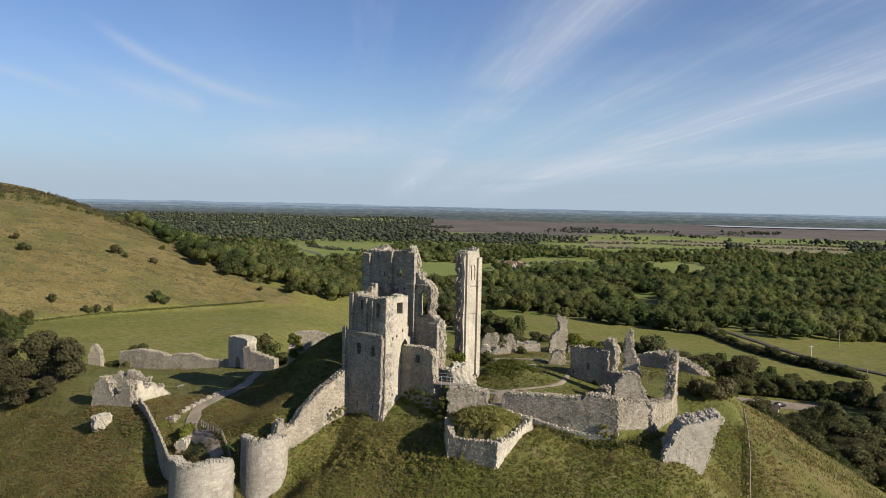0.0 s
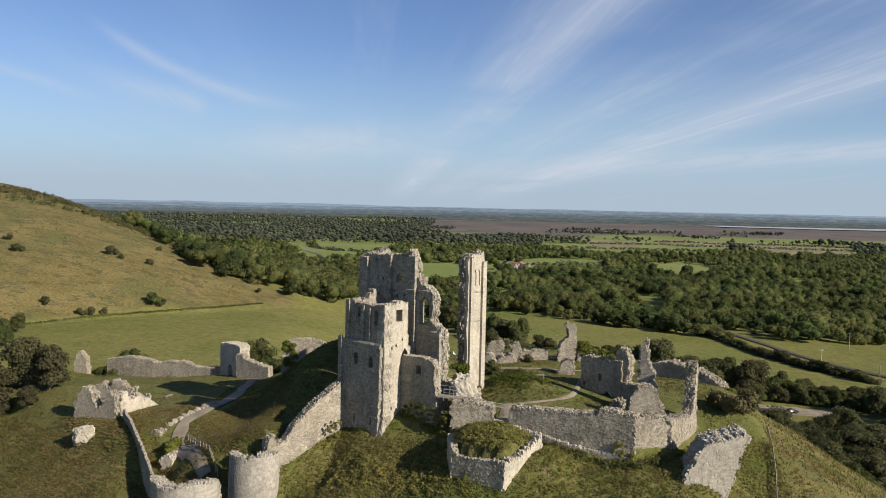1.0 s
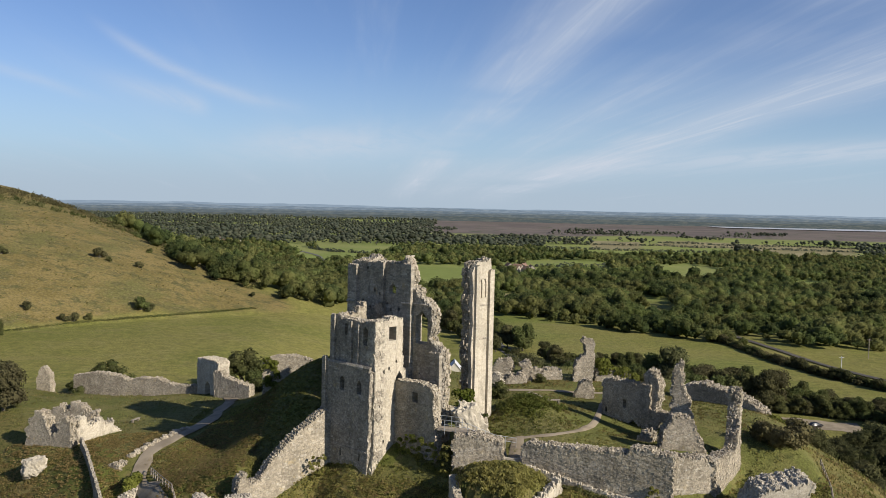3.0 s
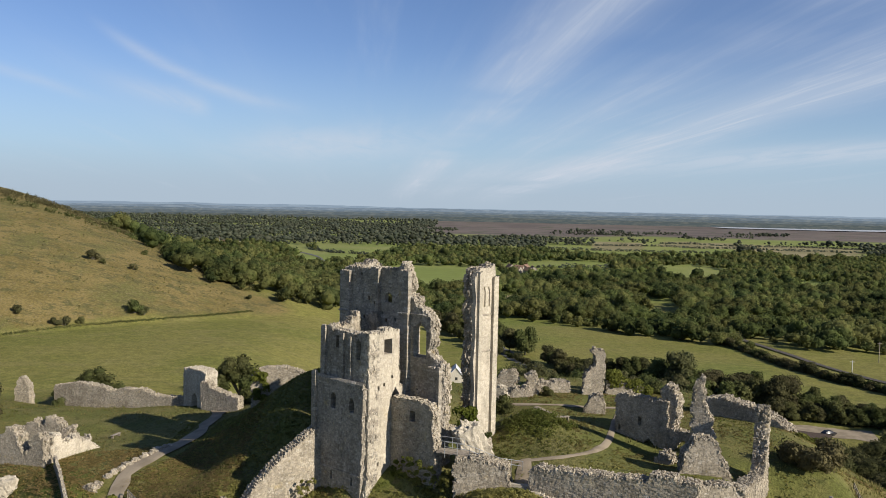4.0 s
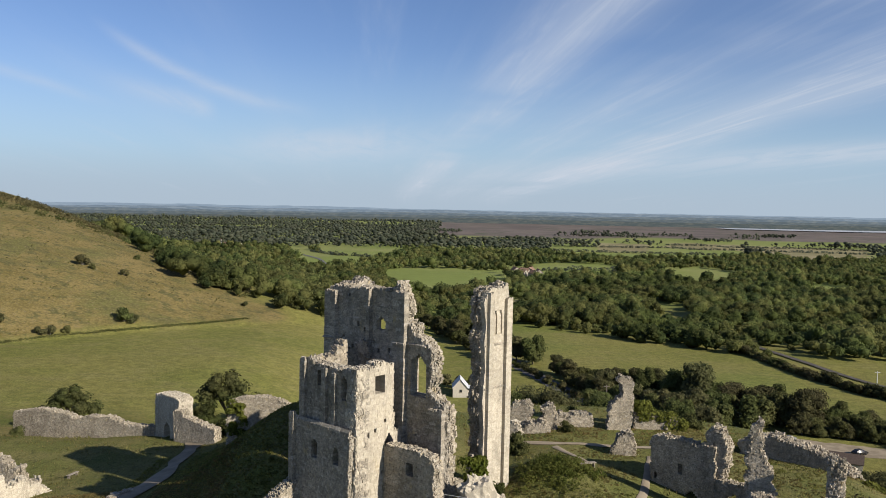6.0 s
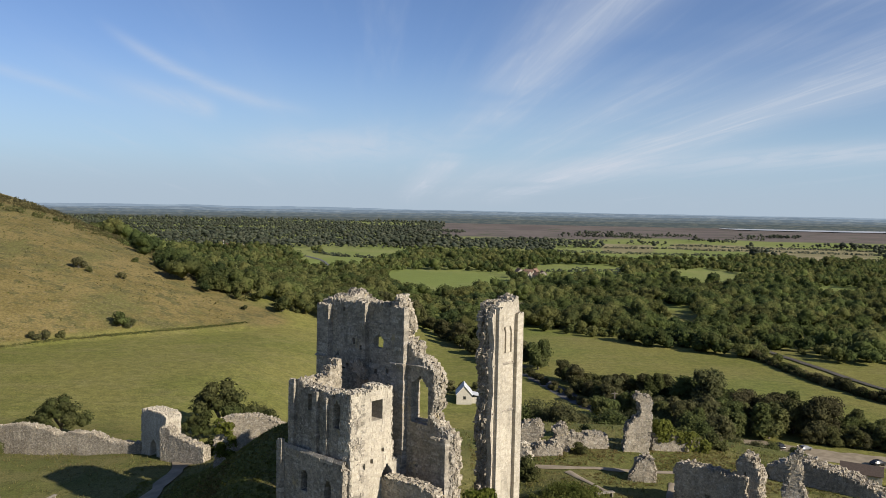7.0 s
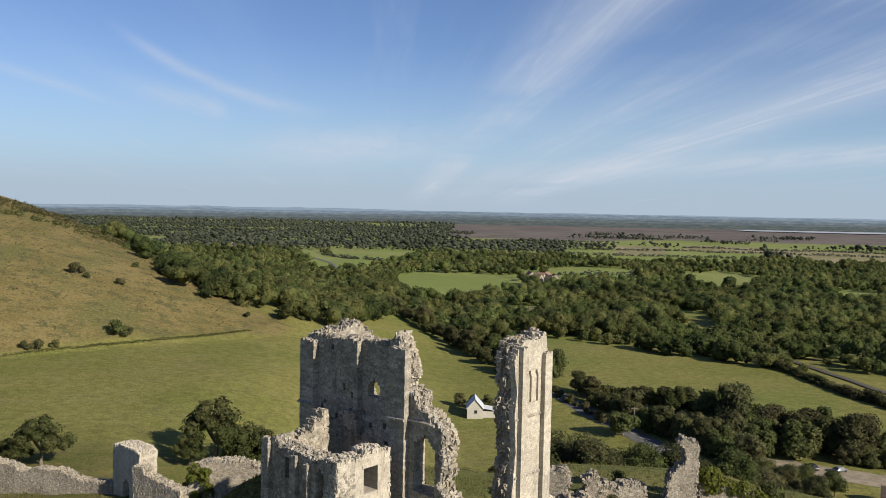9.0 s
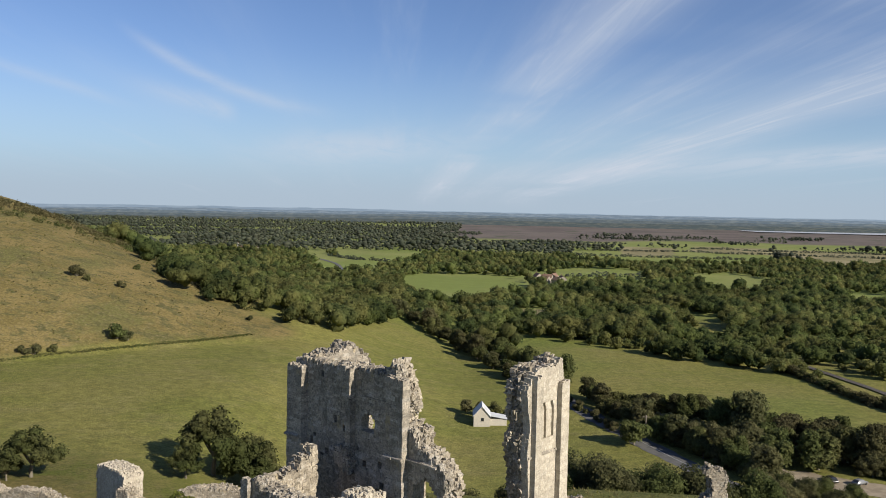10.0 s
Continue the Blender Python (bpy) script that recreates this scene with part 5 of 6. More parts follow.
for k, (x, y, s) in enumerate(((43, 256, 1.1), (37, 262, 0.9), (55.5, 184, 1.05), (84, 215, 0.9), (85, 197, 1.15), (89, 188, 1.2), (94, 183, 1.2), (99, 184, 1.2), (103, 173, 1.15), (110, 175, 1.15), (116, 170, 1.35), (123, 170, 0.8), (90, 201, 1.2), (107, 180, 1.3), (118, 179, 1.2), (129, 175, 0.75), (135, 171, 0.7), (144, 168, 0.6), (100, 168, 1.1), (84, 176, 1.1), (88, 166, 0.9), (128, 160, 0.65), (146, 160, 0.6), (152, 170, 0.55),
                              (130, 166, 0.75), (138, 162, 0.65), (78, 164, 0.95), (75, 180, 0.9), (92, 174, 0.9), (104, 186, 1.0), (112, 186, 1.0), (122, 184, 0.7), (96, 196, 1.0),
                              (48, 78, 1.10), (54, 74, 1.15), (60, 80, 1.20), (57, 87, 1.10), (66, 76, 1.20), (64, 67, 1.05), (72, 72, 1.15), (76, 82, 1.10), (70, 88, 1.00), (80, 66, 0.72), (86, 76, 0.72), (92, 84, 0.65), (84, 90, 0.65),
                              (93, 90, 0.94), (97, 94, 0.94), (89, 93, 0.86), (66, 96, 1.00), (74, 100, 1.00), (82, 98, 0.79), (60, 62, 0.90), (68, 58, 0.90), (76, 58, 0.90), (84, 58, 0.65), (90, 64, 0.72), (98, 72, 0.79), (106, 74, 0.72), (100, 62, 0.65), (110, 66, 0.65), (92, 54, 0.65), (100, 84, 0.79), (108, 92, 0.83), (116, 98, 0.79), (124, 90, 0.79), (112, 80, 0.72), (122, 108, 0.72), (132, 100, 0.79), (104, 100, 0.72), (120, 72, 0.72), (132, 82, 0.72),
                              (70, 92, 1.2), (75, 96, 1.1), (68, 84, 1.2), (78, 104, 1.1), (62, 92, 1.1), (16, 62, 0.8), (22, 60, 0.85), (28, 59, 0.8), (34, 61, 0.9), (40, 60, 0.85), (8, 60, 0.5), (19, 57, 0.75), (25, 56, 0.78), (31, 56, 0.8), (37, 57, 0.85), (43, 57, 0.85), (46, 61, 0.78), (50, 57, 0.7), (13, 58, 0.5), (28, 63, 0.7), (34, 65, 0.75), (40, 66, 0.8),
                              (-43.5, 118, 1.5), (-36, 119, 1.42), (-47.5, 113, 0.75), (-31.5, 115, 1.1), (-73, 103, 1.1), (-80, 103, 0.8), (-76, 100, 0.55),
                              (-88, 56, 0.9), (-96, 60, 0.9), (-92, 44, 0.7),
                              (84, 138, 0.72), (90, 143, 0.70), (78, 133, 0.76), (96, 139, 0.60), (88, 131, 0.68), (82, 145, 0.66), (75, 141, 0.7),
                              (12, 213, 0.5), (17, 214, 0.45), (8, 214, 0.4))):
    plant(THORN if x < -20 and 90 < y < 125 else BROAD if y < 125 or 130 < y < 150 else OLIVE if x > 95 else TREES, k, x, y, s)
belt(BUSHES[:2], [(34, 256), (44, 226), (55, 193)], 4, 1, 0.6, 1.0)
belt(TREES, [(50, 224), (58, 210), (66, 190), (74, 172), (83, 152)], 3.0, 2.0, 0.45, 0.85)
belt(BUSHES[:2], [(56, 214), (66, 190), (74, 172), (84, 146)], 2.2, 1.5, 0.9, 1.4)
belt(BUSHES, [(142, 300), (149, 258), (158, 226), (172, 192)], 1.7, 0.7, 0.8, 1.25)
belt(OLIVE, [(110, 165), (122, 162), (135, 158), (147, 150), (158, 140), (168, 126)], 2.2, 3, 0.42, 0.68)
belt(OLIVE, [(120, 171), (136, 167), (150, 159), (163, 147)], 3.2, 4, 0.40, 0.60)
belt(BUSHES[:2], [(12, 217), (24, 214)], 2.5, 0.6, 0.6, 0.8)


def hedge(name, label, category, line, every, width, r0, r1, per, size, material, seed):
    """A continuous hedge or band of scrub along a line."""
    rs = np.random.RandomState(seed)
    masses = []
    for (x0, y0), (x1, y1) in zip(line, line[1:]):
        n = max(1, int(math.hypot(x1 - x0, y1 - y0) / every))
        f = (np.arange(n) + rs.uniform(0, 1, n)) / n
        x, y = x0 + (x1 - x0) * f + rs.uniform(-1, 1, n) * width, y0 + (y1 - y0) * f + rs.uniform(-1, 1, n) * width
        r = rs.uniform(r0, r1, n) * (1 + 0.35 * vnoise(x, y, 9, seed))
        masses += list(zip(x, y, ground(x, y) + r * 0.45, r))
    v, f = leaf_cloud(rs, masses, per, size)
    return tagged(add_mesh(name, v, f, material), label, category, kind="stuff")


# no hedge grows here: the leafy strip stands in for a fence line
hedge("hedge", "low leafy strip standing in for the fence line below the dry hill", "hedge", [(-150, 190), (-130, 209), (-112, 224), (-92, 243), (-75, 262)], 0.09, 0.8, 0.14, 0.26, 12, 0.13, LEAF, 501)
hedge("hedge", "thick dark hedge beside the railway", "hedge", [(142, 305), (149, 262), (158, 228), (172, 192)], 0.5, 0.9, 1.0, 1.7, 34, 0.30, LEAF_DARK, 502)
hedge("scrub", "band of gorse and scrub on the hill crest", "scrub", [(-310, 340), (-260, 352), (-222, 358), (-195, 362), (-168, 364), (-145, 358), (-125, 344), (-108, 324), (-96, 306)], 0.2, 13, 0.7, 1.6, 24, 0.30, SCRUB, 503)
hedge("scrub", "greener bushes below the hill crest", "scrub", [(-250, 326), (-200, 336), (-160, 346), (-120, 332), (-98, 306), (-84, 290)], 1.0, 6, 0.9, 1.9, 30, 0.30, LEAF, 504)
for line, seed in (([(160, 1230), (330, 1240), (520, 1200)], 521), ([(330, 1010), (480, 1030), (640, 1080)], 522), ([(240, 1440), (420, 1470), (640, 1420), (860, 1360)], 523), ([(470, 1640), (700, 1580), (930, 1540)], 524), ([(60, 1850), (200, 1900), (380, 1860)], 525), ([(-60, 960), (-140, 1010), (-190, 1090)], 526), ([(110, 800), (170, 815), (215, 800)], 527)):
    hedge("hedgerow", "line of dark hedgerow trees between far fields", "hedgerow", line, 3.6, 3.5, 1.8, 3.6, 20, 1.0, LEAF_HAZED, seed)
hs_rs = np.random.RandomState(505)
hx, hy = hs_rs.uniform(-330, -50, 5200), hs_rs.uniform(150, 360, 5200)
rise, along_s, along_q = west_hill(hx, hy)
keep_it = (along_s > 4) & (along_s < 170) & (along_q < 96) & (vnoise(hx, hy, 22, 33) + 0.5 * vnoise(hx, hy, 7, 34) > -0.05)
hx, hy = hx[keep_it], hy[keep_it]
hr = hs_rs.uniform(0.12, 0.36, len(hx))
tufty = list(zip(hx, hy, ground(hx, hy) + hr * 0.3, hr))
for pick, mat, what in ((tufty[::3], SCRUB, "low dark scrub scattered over the hillside"), (tufty[1::3] + tufty[2::3], GRASS, "dry grass tussocks over the hillside")):
    hv, hf = leaf_cloud(hs_rs, pick, 10, 0.18)
    tagged(add_mesh("tussocks", hv, hf, mat), what, "grass", kind="stuff")
for k, (x, y, s) in enumerate(((-113.7, 230, 1.7), (-110, 231, 1.1), (-147, 268.7, 1.3), (-142, 268, 0.8), (-180, 248, 1.2), (-190, 259, 1.0), (-136, 301, 0.9), (-129.5, 270, 0.8), (-131, 209, 1.0), (-127, 213, 0.9), (-134, 208, 0.8), (-148, 209, 0.9),
                              (-60.5, 292, 1.0), (-66, 288, 0.8), (-80, 276, 0.7), (-150, 178, 1.6), (-148, 172, 1.5))):
    plant(BUSHES, 0 if k % 3 else 1, x, y, s)
for k, (x, y, s) in enumerate(((46.8, 1.5, 1.0), (48.6, 2.6, 1.1), (45.6, 3.0, 0.9), (12, 9, 0.7), (15.8, 22, 0.75), (16.4, 20.5, 0.5), (55, 16, 0.9), (22, 27, 0.5), (24, 34, 0.6), (38, 31, 0.7), (-24, 46, 0.9), (-20, 44, 0.8), (-50, 56, 0.8), (-45, 57, 0.6), (-57, 52, 0.6),(9.5, -1, 0.4))):
    plant(BUSHES, (2 if k in (0, 1, 2) else 1), x, y, s)

for x, y, s in ((-62.5, 37, 0.85), (-68, 40, 1.0), (-72, 35, 0.9), (-78, 41, 0.95), (-69, 32, 0.65), (-63, 31, 0.45), (-84, 44, 0.9)):
    plant(COPPER, 0, x, y, s)

hedge("weeds", "rough low growth over the hump in the ward", "weeds", [(15, 8), (21, 12), (22, 9), (16, 11), (19, 7), (18, 13)], 0.12, 1.5, 0.25, 0.55, 24, 0.10, SLOPE_GREEN, 506)
hedge("weeds", "leafy growth at the foot of the keep and ward entrance", "weeds", [(5.5, -3.2), (8.4, -5.4), (10.5, -6.6), (13.5, -7.0)], 0.14, 0.6, 0.16, 0.34, 24, 0.09, SLOPE_GREEN, 507)
hedge("weeds", "grassy growth along the foot of the curtain wall", "weeds", [(18.5, -8.2), (30.4, -14.2), (34.6, -13.2), (40, -6), (42.4, -1.6)], 0.25, 0.4, 0.2, 0.5, 26, 0.11, LEAF, 508)
for x, y, s in ((-138, 158, 0.75), (-145, 166, 0.85), (-132, 150, 0.6), (-150, 160, 0.9), (-142, 176, 0.7), (-156, 178, 0.8)):
    plant(BROAD, 1, x, y, s)

for row in range(8):
    y0 = 70 + 5.6 * row
    for col in range(11):
        x0 = 7 + 0.56 * (y0 + 47) + 2 + 5.0 * col
        plant(SHADY, row + col // 2, x0 + trng.uniform(-1.6, 1.6), y0 + trng.uniform(-1.6, 1.6), trng.uniform(0.66, 0.86))
for k, (x, y, s) in enumerate(((145, 143, 0.7), (150, 150, 0.7), (150, 138, 0.6), (158, 146, 0.7), (146, 133, 0.6), (156, 136, 0.6))):
    plant(SHADY, k, x, y, s + 0.08)
hedge("brambles", "tangled green brambles on the slope below the keep", "bramble", [(-7, -3), (-2, -5), (3, -7), (8.4, -11.5)], 0.09, 2.6, 0.22, 0.5, 26, 0.11, SLOPE_GREEN, 509)
hedge("weeds", "rough overgrown grass filling the bastion", "weeds", [(10.4, -8.6), (14.8, -12.2), (17.6, -9.6), (11.5, -6.6), (15.5, -8.8)], 0.05, 1.3, 0.28, 0.6, 26, 0.12, SLOPE_GREEN, 510)

# far woods, in clumps of leaf masses
CLEAR = [
    [(-400, 60), (-145, 190), (-76, 268), (-66, 284), (-54, 284), (-43, 296), (-34, 350), (-28, 380), (-16, 391), (-7, 353), (18, 316), (30, 246), (50, 195), (84, 120), (70, 40), (-100, 40)],
    [(14, 399), (30, 388), (47, 369), (75, 342), (98, 321), (121, 308), (136, 294), (152, 275), (160, 223), (190, 150), (140, 60), (84, 120), (50, 250), (30, 290)],
    [(148, 335), (166, 300), (182, 260), (215, 220), (235, 180), (200, 150), (175, 195), (158, 260)],
    [(-58, 736), (-23, 792), (31, 794), (62, 767), (60, 575), (29, 548), (-5, 510), (-32, 506)],
    [(-221, 1284), (-147, 1222), (-54, 1136), (-71, 945), (-97, 800), (-113, 790), (-139, 925)],
    [(107, 914), (147, 937), (209, 890), (156, 630), (145, 715), (89, 700)],
    [(246, 844), (321, 918), (335, 809), (261, 670), (220, 622), (217, 680)],
    [(355, 698), (375, 661), (309, 530), (302, 570)],
    [(193, 1404), (291, 1392), (397, 1330), (320, 1040), (225, 1040), (155, 1055)],
    [(336, 1702), (438, 1644), (359, 1320), (259, 1260)],
    [(402, 1511), (528, 1806), (685, 1757), (446, 1120), (345, 1050), (310, 1100)],
    [(675, 1714), (886, 1608), (637, 1115), (517, 1085), (505, 1280)],
    [(51, 2584), (166, 2483), (327, 2355), (249, 1750), (122, 1760), (41, 1960)],
    [(152, 503), (163, 489), (161, 423), (142, 369), (136, 387), (135, 429)],
    [(34, 504), (65, 499), (57, 427), (33, 421)],
    [(66, 880), (88, 860), (102, 760), (98, 665), (78, 640), (66, 680)],
    [(-263, 1303), (-244, 1278), (-141, 944), (-108, 745), (-150, 805), (-205, 1006)],
    [(-700, 1630), (-590, 1580), (-520, 1370), (-630, 1450)],
]


def woods(name, y0, y1, cell, crown, seed, ico_v, ico_f, count, label, leaves=0, leaf=0.6, low=0.95):
    rs = np.random.RandomState(seed)
    gy = np.arange(y0, y1, cell)
    half = 0.66 * (y1 + 130)
    gx = np.arange(-half, half, cell)
    x, y = np.meshgrid(gx, gy)
    x, y = (x + rs.uniform(-0.48, 0.48, x.shape) * cell).ravel(), (y + rs.uniform(-0.48, 0.48, y.shape) * cell).ravel()
    _, s, q = west_hill(x, y)
    ok = (np.abs(x - 7) < 0.57 * (y + 112) + 14) & ~((s > -6) & (q < 88 + 24 * (1 - smooth01((s - 22) / 22)) + 6 * vnoise(x, y, 16, 19))) & (west_hill(x, y)[0] < 34)
    for poly in CLEAR:
        ok &= ~inside(x, y, poly)
    ok &= ~((y > 1700) & (x > -30) & ((vnoise(x, y, 170, 12) < 0.5) | (y > 2600)))
    ok &= ~((y > 1150) & (vnoise(x * 0.5, y * 1.4, 150, 14) < -0.50))
    ok &= ~((y > 900) & (vnoise(x * 0.35, y * 1.2, 120, 15) > 0.52))
    x, y = x[ok], y[ok]
    z = ground(x, y)
    vs, fs, tops = [], [], []
    per = len(ico_v)
    for i in range(len(x)):
        size = crown * rs.choice([0.6, 0.8, 1.0, 1.1, 1.25]) * rs.uniform(0.85, 1.15) * (1 + 0.3 * float(vnoise(x[i], y[i], cell * 5, 21)))
        tall = size * rs.uniform(0.85, 1.3)
        for k in range(count):
            a, r = rs.uniform(0, 6.28), size * 0.62 * np.sqrt(rs.uniform())
            rad = size * (rs.uniform(0.52, 0.68) if k == 0 else rs.uniform(0.32, 0.60))
            bump = 0.80 + 0.24 * rs.uniform(-1, 1, (per, 1))
            c = [x[i] + r * np.cos(a), y[i] + r * np.sin(a), z[i] + tall * (0.95 if k == 0 else rs.uniform(0.4, 0.85)) - 0.1 * rad]
            vs.append(ico_v * rad * bump * [1, 1, low] + c)
            tops.append((*c, rad))
    sprays = leaf_cloud(rs, tops, leaves, leaf)[0] if leaves else None
    vs = np.concatenate(vs)
    n = len(vs) // per
    fs = (ico_f[None] + per * np.arange(n)[:, None, None]).reshape(-1, 3)
    if leaves:
        q = len(vs) + np.arange(len(sprays)).reshape(-1, 3)
        vs = np.concatenate([vs, sprays])
        fs = np.concatenate([fs, q])
    # the farther woods take the leaf colour that has haze painted in
    return tagged(add_mesh(name, vs, fs, LEAF_MID if y1 < 1200 else LEAF_HAZED, smooth=True), label, "woodland", kind="stuff")


woods("woodland", 285, 620, 8.4, 5.2, 301, ICO_V, ICO_F, 5, "dense green deciduous woodland across the valley floor", 66, 0.56)
woods("woodland", 620, 1150, 11, 5.4, 302, ICO_V, ICO_F, 4, "distant dark green woodland beyond the meadows", 24, 0.95)
woods("woodland", 1150, 3200, 15.5, 7.0, 303, ICO_V, ICO_F, 2, "far woods on the plain before the heath", low=0.7)
woods("woodland", 3200, 4550, 36, 9, 304, ICO_V, ICO_F, 2, "farthest woods towards the hazy hills")

# ---- grass, ivy and weeds ----


def tufts(name, label, count, seed, region, height, width, material, blades=4, lawn=0.22):
    rs = np.random.RandomState(seed)
    x, y = rs.uniform(region[0], region[1], count * 4), rs.uniform(region[2], region[3], count * 4)
    d = edge_distance(x, y, PLATEAU)
    within = inside(x, y, PLATEAU)
    want = np.where(within, lawn, 1.0) * np.where(d < 30, 1, 0.15) * (0.35 + 0.65 * (vnoise(x, y, 7, 31) > -0.2))
    ok = rs.uniform(size=len(x)) < want
    for path in PATHS:
        for (x0, y0), (x1, y1) in zip(path, path[1:]):
            t = np.clip(((x - x0) * (x1 - x0) + (y - y0) * (y1 - y0)) / ((x1 - x0) ** 2 + (y1 - y0) ** 2), 0, 1)
            ok &= np.hypot(x - x0 - t * (x1 - x0), y - y0 - t * (y1 - y0)) > 1.6
    x, y = x[ok][:count], y[ok][:count]
    z = ground(x, y)
    n = len(x)
    a = rs.uniform(0, 6.28, (n, blades))
    h = height * rs.uniform(0.5, 1.5, (n, blades)) * (1 + 0.5 * vnoise(x, y, 5, 32))[:, None]
    w = width * rs.uniform(0.6, 1.3, (n, blades))
    lean = rs.uniform(0.15, 0.7, (n, blades)) * h
    cx, cy = x[:, None] + 0.25 * np.cos(a * 3), y[:, None] + 0.25 * np.sin(a * 3)
    dx, dy = np.cos(a), np.sin(a)
    b0 = np.stack([cx - dy * w, cy + dx * w, z[:, None] + 0 * a - 0.08], -1)
    b1 = np.stack([cx + dy * w, cy - dx * w, z[:, None] + 0 * a - 0.08], -1)
    tip = np.stack([cx + dx * lean, cy + dy * lean, z[:, None] + h], -1)
    v = np.stack([b0, b1, tip], 2).reshape(-1, 3)
    return tagged(add_mesh(name, v, np.arange(len(v)).reshape(-1, 3), material), label, "grass", kind="stuff")


tufts("grass", "rough tussocky grass on the castle slopes", 30000, 401, (-70, 75, -24, 60), 0.20, 0.07, GRASS)
tufts("dry_grass", "pale dry grass stems over the castle slopes", 9000, 404, (-70, 75, -24, 50), 0.24, 0.05, DRY_GRASS)


def clumps(name, label, count, seed, region, wanted, r0, r1, per, size, material):
    """Soft low tussocks and leafy weeds scattered over the ground where wanted(x, y, distance to the plateau's edge, inside it) holds."""
    rs = np.random.RandomState(seed)
    x, y = rs.uniform(region[0], region[1], count), rs.uniform(region[2], region[3], count)
    ok = wanted(x, y, edge_distance(x, y, PLATEAU), inside(x, y, PLATEAU)) & ~inside(x, y, BASTION)
    for path, gap in zip(PATHS, (1.7, 1.0, 0.9, 0.8, 0.8)):
        for (x0, y0), (x1, y1) in zip(path, path[1:]):
            t = np.clip(((x - x0) * (x1 - x0) + (y - y0) * (y1 - y0)) / ((x1 - x0) ** 2 + (y1 - y0) ** 2), 0, 1)
            ok &= np.hypot(x - x0 - t * (x1 - x0), y - y0 - t * (y1 - y0)) > gap
    x, y = x[ok], y[ok]
    r = rs.uniform(r0, r1, len(x)) * (1 + 0.45 * vnoise(x, y, 4, seed))
    v, f = leaf_cloud(rs, list(zip(x, y, ground(x, y) * 0, r)), per, size)
    v[:, 2] = 0.42 * v[:, 2] + np.repeat(ground(x, y), 3 * per)
    return tagged(add_mesh(name, v, f, material), label, "grass", kind="stuff")


clumps("slope_growth", "dense green nettles and long grass on the front slope", 17000, 411, (-15, 50, -26, 4), lambda x, y, d, w: (~w & (d < 24) | (w & (d < 3.5) & (x < 12))) & (vnoise(x, y, 6, 51) > -0.55), 0.18, 0.42, 15, 0.10, SLOPE_GREEN)
clumps("slope_growth", "yellowing tussocks among the green slope growth", 9000, 412, (-15, 62, -26, 10), lambda x, y, d, w: ~w & (d < 26) & (vnoise(x, y, 5, 52) > 0.05), 0.20, 0.42, 14, 0.11, SLOPE_DRY)
clumps("tussocks", "soft yellow-green tussock grass on the mound beside the path", 4200, 413, (-34, -15, -8, 24), lambda x, y, d, w: w | (d < 6), 0.20, 0.42, 15, 0.11, SLOPE_DRY)
clumps("slope_growth", "green grass and weeds over the shaded side of the mound", 8000, 417, (-30, -2, 0, 36), lambda x, y, d, w: w & (d > 1.5), 0.15, 0.36, 13, 0.10, SLOPE_GREEN)
clumps("tussocks", "rough dry tussocks on the outer bank", 14000, 414, (-72, -24, -22, 34), lambda x, y, d, w: ~w & (d < 26) | (w & (x < -33) & (y < 24)), 0.22, 0.48, 14, 0.12, SLOPE_DRY)
clumps("tussocks", "low tufts over the grass of the inner ward", 6500, 415, (10, 52, -8, 30), lambda x, y, d, w: w & (vnoise(x, y, 4, 53) > -0.05), 0.12, 0.30, 12, 0.08, SLOPE_DRY)
clumps("weeds", "green weedy patches in the rough grass of the ward", 4500, 416, (10, 54, -8, 32), lambda x, y, d, w: w & (vnoise(x, y, 5, 54) > 0.1), 0.15, 0.36, 13, 0.09, SLOPE_GREEN)


def ivy(parent_name, label, blobs, per, size, seed, material=None):
    """Ivy or creeper in leafy masses; blobs are centres with their radii."""
    rs = np.random.RandomState(seed)
    thing = empty(parent_name, blobs[0][:3], label, "climbing plant", "creepers")
    v, f = leaf_cloud(rs, [(x - blobs[0][0], y - blobs[0][1], z - blobs[0][2], r) for x, y, z, r in blobs], per, size)
    add_mesh("leaves", v, f, material or IVY, thing)
    return thing


def blobs_on(p0, p1, z0, z1, count, r0, r1, seed):
    rng = random.Random(seed)
    out = []
    for _ in range(count):
        t = rng.random()
        out.append((p0[0] + (p1[0] - p0[0]) * t, p0[1] + (p1[1] - p0[1]) * t, z0 + (z1 - z0) * rng.random() ** 1.5, rng.uniform(r0, r1)))
    return out


ivy("ivy", "green ivy over the end of the mound wall", blobs_on((-19.0, 29.7), (-16.9, 29.8), 1.2, 5.4, 18, 0.4, 0.65, 1), 150, 0.13, 1)
ivy("ivy", "leafy creeper at the foot of the forebuilding wall", blobs_on(AB(0.9, 2.7), AB(8.8, 2.6), -0.2, 3.2, 120, 0.14, 0.30, 2), 60, 0.085, 2, SLOPE_GREEN)
ivy("ivy", "yellow-green creeper low on the sloping curtain wall", blobs_on((-7.5, 1.5), (-5.8, 2.8), -2.6, -0.2, 26, 0.12, 0.24, 3), 50, 0.08, 3, SLOPE_GREEN)
ivy("ivy", "bright ivy mound on the path wall", blobs_on((-31.2, 7.0), (-30.4, 9.4), -7.6, -5.0, 16, 0.5, 0.8, 4), 150, 0.14, 4)
ivy("ivy", "bright green ivy on the end of the outer wall", blobs_on((50.4, 13.2), (52.2, 12.0), -1.0, 2.4, 14, 0.8, 1.2, 5), 150, 0.18, 5)
